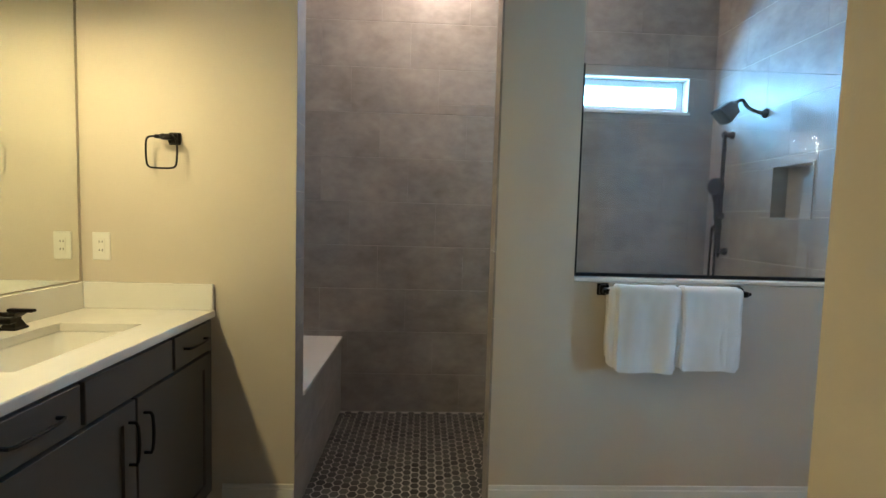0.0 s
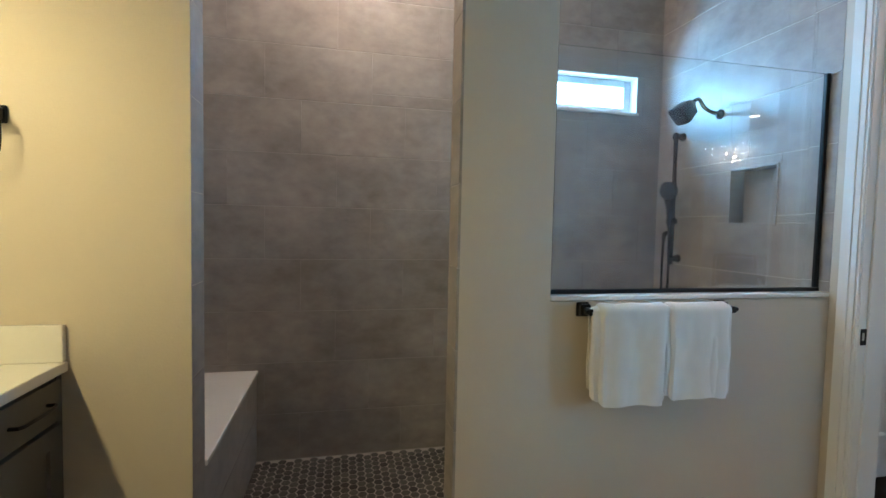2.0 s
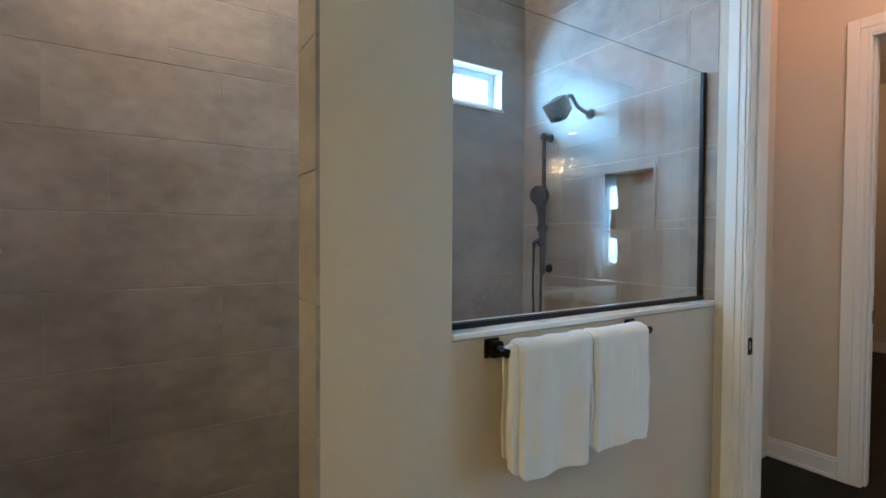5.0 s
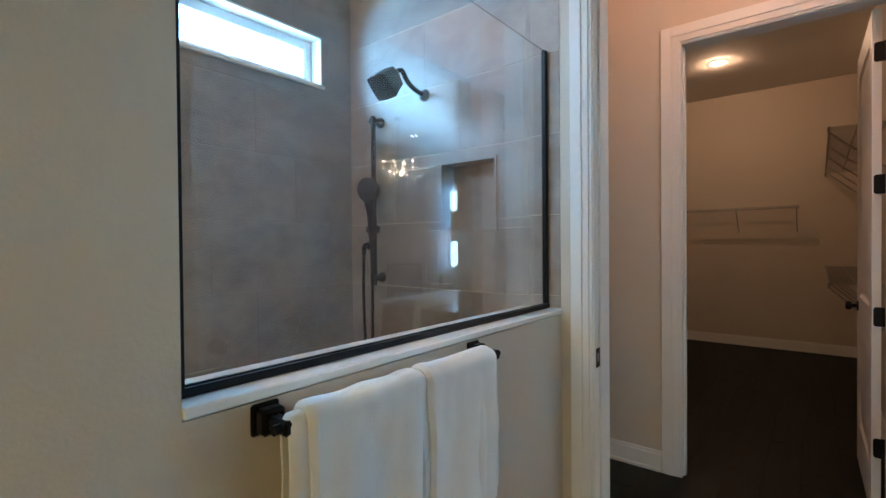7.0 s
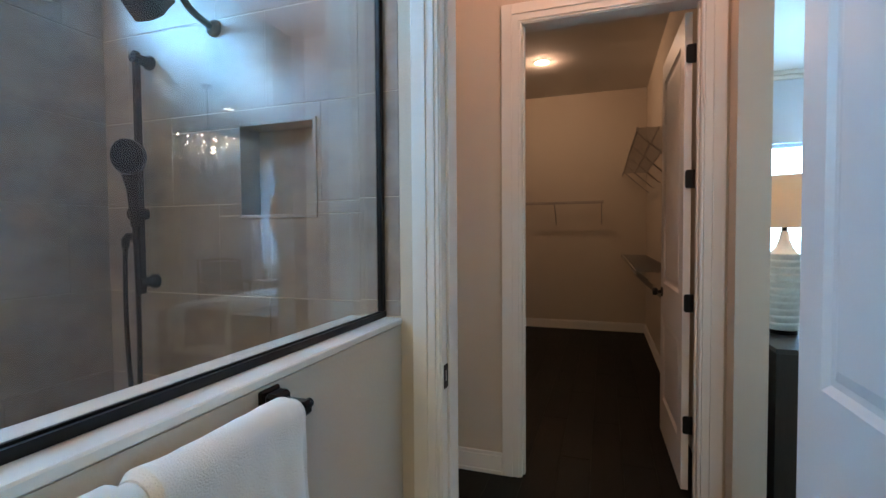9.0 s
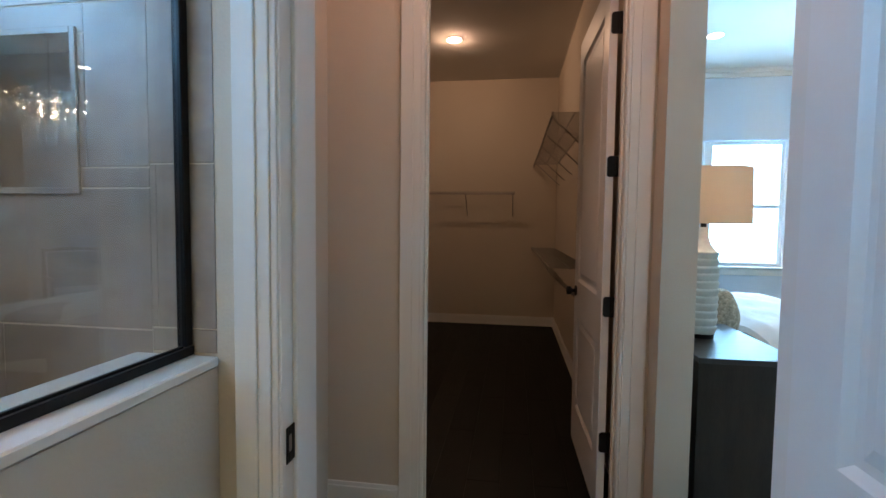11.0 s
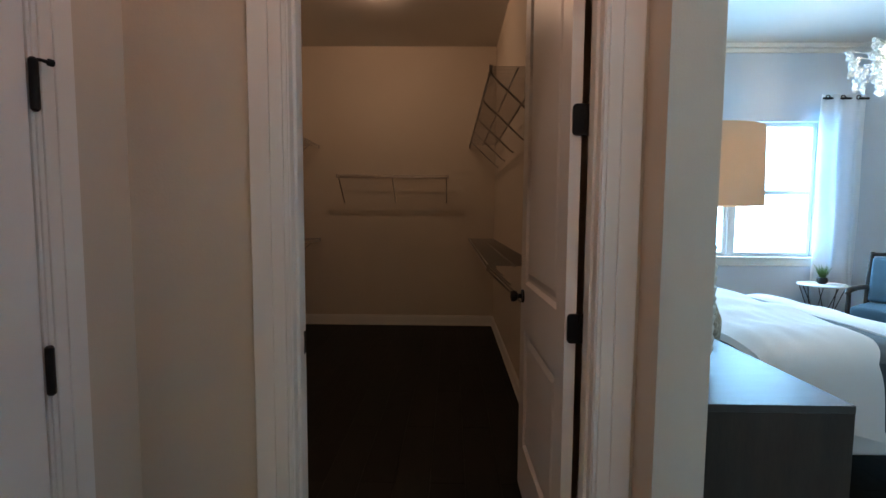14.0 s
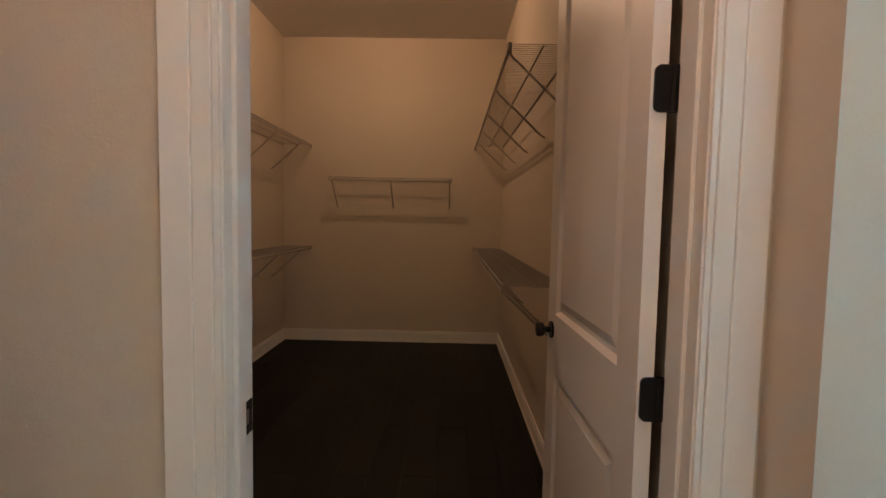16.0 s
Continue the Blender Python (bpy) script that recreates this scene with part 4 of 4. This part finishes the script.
def cover(x0, x1, y0, y1, z, drop, puff, seed, nx=60, ny=40, th=0.03, slant=0.0):
    """A bed cover: puffed on top, falling over both sides with uneven hems."""
    bm = bmesh.new()
    layers = []
    w = x1 - x0
    for off in (0.0, th):
        rows = []
        for j in range(ny + 1):
            v = j / ny
            row = []
            for i in range(nx + 1):
                s = (i / nx) * (w + 2 * drop) - drop
                skew = slant * (1 - math.exp(-max(0.0, s) / 0.3))
                y = y0 - skew + (y1 - y0 + skew) * v
                hem = 1.0 + 0.06 * math.sin(y * 6 + seed)
                if s < 0:
                    a = -s * hem
                    x, zz = x0 - 0.04 * (1 - math.exp(-a / 0.05)) - 0.02 * math.sin(y * 9 + seed) * a / drop - off, z - a
                elif s > w:
                    a = (s - w) * hem
                    x, zz = x1 + 0.04 * (1 - math.exp(-a / 0.05)) + 0.02 * math.sin(y * 9 + seed) * a / drop + off, z - a
                else:
                    e = min(s, w - s)
                    q = 1 - min(1.0, e / 0.30)
                    x = x0 + s + off * q * (-1 if s < w / 2 else 1)
                    zz = z + puff * math.sqrt(1 - q * q) * min(1.0, 0.3 + 4.5 * v) * min(1.0, 0.45 + 4.5 * (1 - v)) + 0.02 * (1 - q) * noise.noise(Vector((s * 3, y * 3, seed))) + off * math.sqrt(1 - q * q)
                hump = 0.02 * math.sin(math.pi * v) + 0.012 * noise.noise(Vector((s * 2, y * 2, seed + 5))) + 0.006 * noise.noise(Vector((s * 5, y * 14, seed + 9)))
                row.append(bm.verts.new((x, y + 0.015 * noise.noise(Vector((s * 2, seed, v))), zz + hump)))
            rows.append(row)
        layers.append(rows)
    A, B = layers
    for L in layers:
        for j in range(ny):
            for i in range(nx):
                bm.faces.new((L[j][i], L[j][i + 1], L[j + 1][i + 1], L[j + 1][i]))
    for j in range(ny):
        for i in (0, nx):
            bm.faces.new((A[j][i], A[j + 1][i], B[j + 1][i], B[j][i]))
    for i in range(nx):
        for j in (0, ny):
            bm.faces.new((A[j][i], A[j][i + 1], B[j][i + 1], B[j][i]))
    return bm


qb = thing("quilt", "dark grey quilt spread over the bed", "quilt", (5.2, -0.9, 0.66))
part("cloth", cover(BX0 + 0.02, BX1 - 0.02, -1.02, 0.0, 0.645, 0.335, 0.02, 2.0, th=0.015), GREYCLOTH, qb, "", True)
fb = thing("foot_blanket", "white blanket laid over the foot of the bed", "blanket", (5.2, -1.1, 0.66))
part("cloth", cover(BX0 + 0.02, BX1 - 0.02, BY0 - 0.03, -1.0, 0.65, 0.33, 0.02, 3.5, ny=16, th=0.016), LINEN, fb, "", True)
dv = thing("duvet", "thick white duvet folded across the bed", "duvet", (5.2, -0.2, 0.70))
part("cloth", cover(BX0 + 0.01, BX1 - 0.01, -0.47, 0.06, 0.665, 0.335, 0.050, 6.0, th=0.040, slant=0.36), LINEN, dv, "", True)
for x in (4.65, 5.7):
    pw = thing("pillow", "plump white bed pillow against the headboard", "pillow", (x, 0.5, 0.72), "pillows")
    part("cushion", blob((x, 0.50, 0.77), (0.36, 0.16, 0.11), 3, 0.25, x), LINEN, pw, "", True)
cu = thing("throw_cushion", "brown patterned throw cushion leaning on pillows", "cushion", (4.48, 0.25, 0.65))
part("cushion", blob((4.48, 0.25, 0.81), (0.19, 0.09, 0.165), 3, 0.2, 9), PATTERN, cu, "", True)

# curtain with rings on a rod
ct = thing("curtain", "sheer white floor-length curtain with metal grommets", "curtain", (7.5, -2.84, 0.02))
bm = bmesh.new()
n, mrow = 72, 14
grid = []
for side, off in ((0, 0.0), (1, 0.004)):
    g = []
    for j in range(mrow + 1):
        z = 0.02 + (2.71 - 0.02) * j / mrow
        g.append([bm.verts.new((7.475 + off + (0.040 - 0.014 * (j / mrow)) * math.sin(i / n * 2 * math.pi * 2.5 + 0.5 + 0.25 * math.sin(j * 0.45)), -3.11 + 0.51 * i / n + 0.008 * math.sin(j * 0.7), z)) for i in range(n + 1)])
    grid.append(g)
for g in grid:
    for j in range(mrow):
        for i in range(n):
            bm.faces.new((g[j][i], g[j][i + 1], g[j + 1][i + 1], g[j + 1][i]))
for i in range(n):
    for j in (0, mrow):
        bm.faces.new((grid[0][j][i], grid[0][j][i + 1], grid[1][j][i + 1], grid[1][j][i]))
for j in range(mrow):
    for i in (0, n):
        bm.faces.new((grid[0][j][i], grid[0][j + 1][i], grid[1][j + 1][i], grid[1][j][i]))
cloth = part("cloth", bm, SHEER, ct, "", True)
for k in range(3):
    y = -2.985 + 0.168 * k
    pts = [(7.436, y + 0.022 * math.cos(2 * math.pi * a / 16), 2.672 + 0.022 * math.sin(2 * math.pi * a / 16)) for a in range(17)]
    part("grommet", tube(pts, 0.006, 8, cap=False), BLACK, ct, "dark metal grommet", True)
rod = thing("curtain_rod", "short black curtain rod with bracket", "curtain rod", (7.55, -2.88, 2.67))
part("rod", tube([(7.475, -3.13, 2.67), (7.475, -2.63, 2.67)], 0.012, 12), BLACK, rod, "", True)
part("bracket", tube([(7.599, -3.08, 2.67), (7.585, -3.08, 2.67), (7.575, -3.08, 2.67), (7.475, -3.08, 2.67)], [0.025, 0.025, 0.008, 0.008], 12), BLACK, rod, "", True)

# side table with wire legs, and a plant
TX, TY = 7.2, -2.535
st = thing("side_table", "round white-topped side table on thin black wire legs", "side table", (TX, TY, 0))
part("tabletop", lathe([(0.212, 0.0), (0.222, 0.006), (0.222, 0.020), (0.216, 0.024)], (TX, TY, 0.598), 40), QUARTZ, st, "", True)
for k in range(8):
    a = k * math.pi / 4
    part("leg", tube([(TX + 0.20 * math.cos(a), TY + 0.20 * math.sin(a), 0.598), (TX + 0.10 * math.cos(a + 0.5), TY + 0.10 * math.sin(a + 0.5), 0.27), (TX + 0.20 * math.cos(a + 1.0), TY + 0.20 * math.sin(a + 1.0), 0.0)], 0.0042, 8), BLACK, st)
part("foot_ring", tube([(TX + 0.2 * math.cos(a * math.pi / 16), TY + 0.2 * math.sin(a * math.pi / 16), 0.006) for a in range(33)], 0.006, 8, cap=False), BLACK, st, "", True)
pl = thing("potted_plant", "small green grass plant in a dark glass pot", "plant", (TX + 0.0, TY - 0.0, 0.622))
part("pot", lathe([(0.03, 0.0), (0.05, 0.02), (0.052, 0.05), (0.04, 0.07), (0.036, 0.07)], (TX + 0.0, TY - 0.0, 0.622), 24), BLACK, pl, "dark round pot", True)
bm = bmesh.new()
for k in range(70):
    a, r, h = random.uniform(0, 6.283), random.uniform(0.02, 0.085), random.uniform(0.07, 0.16)
    b = Vector((TX + 0.02 * math.cos(a), TY + 0.02 * math.sin(a), 0.685))
    tip = b + Vector((r * math.cos(a), r * math.sin(a), h))
    s = Vector((-math.sin(a), math.cos(a), 0)) * 0.004
    mid = (b + tip) / 2 + Vector((0, 0, 0.02))
    q = [bm.verts.new(c) for c in (b - s, b + s, mid + s, mid - s, tip)]
    bm.faces.new((q[0], q[1], q[2], q[3]))
    bm.faces.new((q[3], q[2], q[4]))
part("blades", bm, LEAF, pl, "fresh green blades")

# armchair, turned towards the side table
ac = thing("armchair", "dark wooden armchair with teal cushions", "armchair", m=pose(6.57, -2.78, 0, 0, 0, 33.4))
for x in (-0.31, 0.31):
    part("leg", tube([(x, 0.27, 0), (x, 0.26, 0.3), (x, 0.25, 0.62)], [0.016, 0.024, 0.018], 10), CHAIRWOOD, ac, "", True)
    part("leg", tube([(x, -0.33, 0), (x, -0.25, 0.33), (x, -0.27, 0.60), (x, -0.33, 0.99)], [0.017, 0.026, 0.026, 0.018], 10), CHAIRWOOD, ac, "", True)
    part("arm", tube([(x, -0.27, 0.625), (x, -0.05, 0.640), (x, 0.18, 0.640), (x, 0.27, 0.628), (x, 0.30, 0.605)], [0.022, 0.026, 0.030, 0.028, 0.014], 10), CHAIRWOOD, ac, "", True)
    part("side_rail", box(x - 0.015, x + 0.015, -0.25, 0.25, 0.29, 0.35, 0.004), CHAIRWOOD, ac)
for y in (-0.25, 0.25):
    part("seat_rail", box(-0.31, 0.31, y - 0.015, y + 0.015, 0.29, 0.35, 0.004), CHAIRWOOD, ac)
part("top_rail", tube([(-0.31, -0.325, 0.965), (0.0, -0.34, 0.985), (0.31, -0.325, 0.965)], [0.018, 0.022, 0.018], 10), CHAIRWOOD, ac, "", True)
part("seat_cushion", box(-0.285, 0.285, -0.22, 0.30, 0.352, 0.485, 0.035, None, 4), TEAL, ac, "blue-teal seat cushion", True)
bm = box(-0.28, 0.28, -0.06, 0.05, 0.0, 0.46, 0.04, None, 4)
bmesh.ops.rotate(bm, verts=bm.verts, cent=(0, 0, 0), matrix=Matrix.Rotation(radians(9), 3, "X"))
bmesh.ops.translate(bm, verts=bm.verts, vec=(0, -0.19, 0.487))
part("backrest", bm, TEAL, ac, "blue-teal back cushion", True)

# chandelier
CX, CY, CZ = 5.6, -2.05, 2.58
ch = thing("chandelier", "branching chandelier hung with clear crystal clusters, lit", "chandelier", (CX, CY, CH))
part("canopy", lathe([(0.07, 0.0), (0.07, -0.02), (0.02, -0.05)], (CX, CY, CH - 0.001), 24), BRONZE, ch, "", True)
part("stem", tube([(CX, CY, CH - 0.04), (CX, CY, CZ)], 0.008, 8), BRONZE, ch, "", True)
def strand(parent, x, y, z, beads):
    """A hanging cluster of crystal beads that narrows towards its tip."""
    bm = bmesh.new()
    for q in range(beads):
        w = 0.026 * (1 - 0.6 * q / beads)
        for _ in range(3):
            blob((x + random.uniform(-w, w), y + random.uniform(-w, w), z - 0.02 - q * 0.026 + random.uniform(-0.008, 0.008)), (0.0125, 0.0125, 0.016), 1, 0, 0, bm)
    part("crystal_strand", bm, CRYSTAL, parent, "clear crystal beads")


for ring_r, n, lift, beads in ((0.54, 13, 0.05, 9), (0.36, 10, 0.07, 12), (0.17, 6, 0.03, 15)):
    for k in range(n):
        a = k * 2 * math.pi / n + ring_r * 3
        R = ring_r + 0.05 * math.sin(k * 2.1)
        c, s = math.cos(a), math.sin(a)
        br = part("branch", tube(arc((CX, CY, CZ), (CX + 0.5 * R * c, CY + 0.5 * R * s, CZ - 0.08), (CX + R * c, CY + R * s, CZ + lift), 8), [0.007] * 4 + [0.005] * 5, 6), CHROME, ch, "gilt twig-like branch", True)
        for f, dz in ((1.0, 0.0), (0.74, -0.05)):
            strand(br, CX + f * R * c, CY + f * R * s, CZ + lift + dz, beads + (k % 3) - 1)
        # more glowing beads than real bulbs; the extra ones stand in for sparkle
        for f, dz in ((0.60, 0.0), (0.42, -0.06), (0.24, -0.12)):
            part("bulb", blob((CX + f * R * c, CY + f * R * s, CZ + lift * f + dz + random.uniform(-0.06, 0.03)), (0.009, 0.009, 0.016), 2), BULB_SPARKLE, ch, "glowing bead for bulbs and crystal sparkle", True)
# ---- pieces of walls and floors ----
TH, TW, G = 0.3100, 0.61, 0.0024
Z0 = 1.170 - 5 * TH
TILE_MESH = {}


def tile_piece(parent, axis, u0, u1, z0, z1, plane, s, t=0.009):
    """One tile on a wall. axis 'y': the wall's plane is y = plane; s points into the room."""
    key = (axis, round(u1 - u0, 3), round(z1 - z0, 3), s, t)
    w = (u1 - u0) / 2 - 0.0003
    h = (z1 - z0) / 2 - G / 2
    if w < 0.002 or h < 0.002:
        return
    if key not in TILE_MESH:
        bm = bmesh.new()
        e = 0.0015
        r0 = [(-w, -h, 0), (w, -h, 0), (w, h, 0), (-w, h, 0)]
        r1 = [(-w, -h, t - e), (w, -h, t - e), (w, h, t - e), (-w, h, t - e)]
        f = 0.0005
        r2 = [(-w + f, -h + e, t), (w - f, -h + e, t), (w - f, h - e, t), (-w + f, h - e, t)]
        rings = []
        for r in (r0, r1, r2):
            rings.append([bm.verts.new((u, s * d, z) if axis == "y" else (s * d, u, z)) for u, z, d in r])
        for a, b in zip(rings, rings[1:]):
            for k in range(4):
                bm.faces.new((a[k], a[(k + 1) % 4], b[(k + 1) % 4], b[k]))
        bm.faces.new(rings[-1])
        TILE_MESH[key] = mesh_of("tile", bm, TILE)
    ob = new("tile", TILE_MESH[key])
    cu, cz = (u0 + u1) / 2, (z0 + z1) / 2
    ob.location = (cu, plane, cz) if axis == "y" else (plane, cu, cz)
    ob.parent = parent


def tiled(parent, axis, a0, a1, zb, zt, plane, s, shift=0.0, holes=(), step=TW / 3, rise=0.0, t=0.009):
    """Courses in a running bond, cut round openings given as (u0, u1, z0, z1)."""
    base = Z0 + rise
    k = math.floor((zb - base) / TH)
    while base + k * TH < zt:
        z0, z1 = max(zb, base + k * TH), min(zt, base + (k + 1) * TH)
        off = shift + step * (k % 3)
        j = math.floor((a0 - off) / TW)
        while off + j * TW < a1:
            u0, u1 = max(a0, off + j * TW), min(a1, off + (j + 1) * TW)
            cells = [(u0, u1, z0, z1)]
            for hu0, hu1, hz0, hz1 in holes:
                nxt = []
                for c0, c1, d0, d1 in cells:
                    if c1 <= hu0 or c0 >= hu1 or d1 <= hz0 or d0 >= hz1:
                        nxt.append((c0, c1, d0, d1))
                        continue
                    if d0 < hz0:
                        nxt.append((c0, c1, d0, hz0))
                    if d1 > hz1:
                        nxt.append((c0, c1, hz1, d1))
                    m0, m1 = max(d0, hz0), min(d1, hz1)
                    if c0 < hu0:
                        nxt.append((c0, hu0, m0, m1))
                    if c1 > hu1:
                        nxt.append((hu1, c1, m0, m1))
                cells = nxt
            for c in cells:
                if c[1] - c[0] > 0.006 and c[3] - c[2] > 0.006:
                    tile_piece(parent, axis, *c, plane, s, t)
            j += 1
        k += 1


OB = bpy.data.objects
tiled(OB["wall_shower_back"], "y", -0.955, XR, -0.04, CH, SB + 0.009, -1, -0.075, [(SWX0, SWX1, SWZ0, SWZ1)], -TW / 3)
tiled(OB["wall_vestibule_west"], "x", YB, SB, -0.04, CH, XR + 0.009, -1, 2.383 - 4 * TW, [(NY0, NY1, NZ0, NZ1)], rise=-0.006)
tiled(OB["wall_vestibule_west"], "x", YA + 0.002, YB, 1.1235, CH, XR + 0.009, -1, 0.0)
tiled(OB["wall_shower_left"], "x", YB, SB, 0.513, CH, -0.961, 1, 0.2)
tiled(OB["shower_bench"], "x", YB, SB, -0.04, 0.486, -0.533, 1, 0.2)
for ob in list(OB["shower_bench"].children):
    if ob.name.startswith("tile"):
        ob.location -= ORIGIN["shower_bench"]
tiled(OB["wall_shower"], "x", YA + 0.001, YB, -0.04, 2.85, -0.531, 1, 0.0)
tiled(OB["wall_shower"], "x", YA + 0.001, YB, -0.04, 2.85, 0.3855, -1, 0.0, rise=0.06, t=0.010)

# hexagonal floor tiles: the ones by the opening singly, the rest as one part
floor_shower = solid("floor_shower", boxes((-0.95, XR, YB, SB, -0.12, -0.0425), (-0.5236, 0.386, YA, YB, -0.12, -0.0425)), GROUT, "shower floor of small dark hexagon tiles", "floor", kind="structure")


def hexagon(bm, x, y, r, z0, z1):
    lo = [bm.verts.new((x + r * math.cos(math.pi / 3 * k), y + r * math.sin(math.pi / 3 * k), z0)) for k in range(6)]
    hi = [bm.verts.new((x + (r - 0.0012) * math.cos(math.pi / 3 * k), y + (r - 0.0012) * math.sin(math.pi / 3 * k), z1)) for k in range(6)]
    for k in range(6):
        bm.faces.new((lo[k], lo[(k + 1) % 6], hi[(k + 1) % 6], hi[k]))
    bm.faces.new(hi)


bm = bmesh.new()
HR = 0.0265
hexagon(bm, 0, 0, HR, -0.003, 0.0)
hex_mesh = mesh_of("hex_tile", bm, HEXTILE)
rest = bmesh.new()
PX, PY = 0.0453, 0.0523
count = 0
for i in range(-9, 46):
    for j in range(-4, 24):
        x, y = -0.53 + 0.02 + PX * i, YB + 0.02 + PY * (j + 0.5 * (i % 2))
        if x > XR - 0.02 or y > SB - 0.018 or y < (YA + 0.02 if -0.51 < x < 0.345 else YB + 0.01) or x < -0.51:
            continue
        if -0.53 < x < 0.36 and y < 3.10 and count < 300:
            ob = new("hex_tile", hex_mesh)
            ob.location, ob.parent = (x, y, -0.04), floor_shower
            count += 1
        else:
            hexagon(rest, x, y, HR, -0.043, -0.04)
HEXREST = HEXTILE.copy()
_n, _l = HEXREST.node_tree.nodes, HEXREST.node_tree.links
_g = _n.new("ShaderNodeNewGeometry")
for lk in list(_l):
    if lk.from_node.type == "OBJECT_INFO":
        to = lk.to_socket
        _l.remove(lk)
        _l.new(_g.outputs["Random Per Island"], to)
tagged(part("far_hex_tiles", rest, HEXREST, floor_shower), kind="stuff")

# planks
PLANK = {}


def plank(x0, x1, y0, y1):
    key = (round(x1 - x0, 3), round(y1 - y0, 3))
    if key not in PLANK:
        w, h, e, t = key[0] / 2 - 0.0003, key[1] / 2 - 0.0003, 0.0010, 0.014
        bm = bmesh.new()
        rings = [[bm.verts.new((x, y, z)) for x, y in ((-w + i, -h + i), (w - i, -h + i), (w - i, h - i), (-w + i, h - i))] for i, z in ((0, -t), (0, -e), (e, 0))]
        for a, b in zip(rings, rings[1:]):
            for k in range(4):
                bm.faces.new((a[k], a[(k + 1) % 4], b[(k + 1) % 4], b[k]))
        bm.faces.new(rings[-1])
        PLANK[key] = mesh_of("plank", bm, DARKWOOD)
    ob = new("plank", PLANK[key])
    ob.location, ob.parent = ((x0 + x1) / 2, (y0 + y1) / 2, 0.0), floor_wood


rng = random.Random(4)
y = -4.8
row = 0
while y < 3.5:
    y1 = min(3.5, y + 0.178)
    x = 2.17
    x1 = 2.17 + 0.3 * ((row * 2) % 4) + 0.35
    while x < 7.70:
        x1 = min(7.70, x1)
        if y1 - y > 0.02 and x1 - x > 0.02:
            plank(x, x1, y, y1)
        x, x1 = x1, x1 + 1.219
    y, row = y1, row + 1

# shower niche
niche = thing("shower_niche", "recessed shower niche with tiled frame", "niche", (XR, (NY0 + NY1) / 2, NZ0))
part("trim", boxes((XR - 0.006, XR + 0.003, NY0 - 0.012, NY0, NZ0 - 0.012, NZ1 + 0.012), (XR - 0.006, XR + 0.003, NY1, NY1 + 0.012, NZ0 - 0.012, NZ1 + 0.012), (XR - 0.006, XR + 0.003, NY0, NY1, NZ1, NZ1 + 0.012), (XR - 0.006, XR + 0.003, NY0, NY1, NZ0 - 0.012, NZ0), bevel=0.001), TILE, niche)
part("lining", boxes((XR, XR + 0.09, NY0 - 0.004, NY0, NZ0, NZ1), (XR, XR + 0.09, NY1, NY1 + 0.004, NZ0, NZ1), (XR, XR + 0.09, NY0, NY1, NZ1, NZ1 + 0.004), (XR, XR + 0.09, NY0, NY1, NZ0 - 0.004, NZ0), (XR + 0.086, XR + 0.09, NY0, NY1, NZ0, NZ1)), TILE, niche)
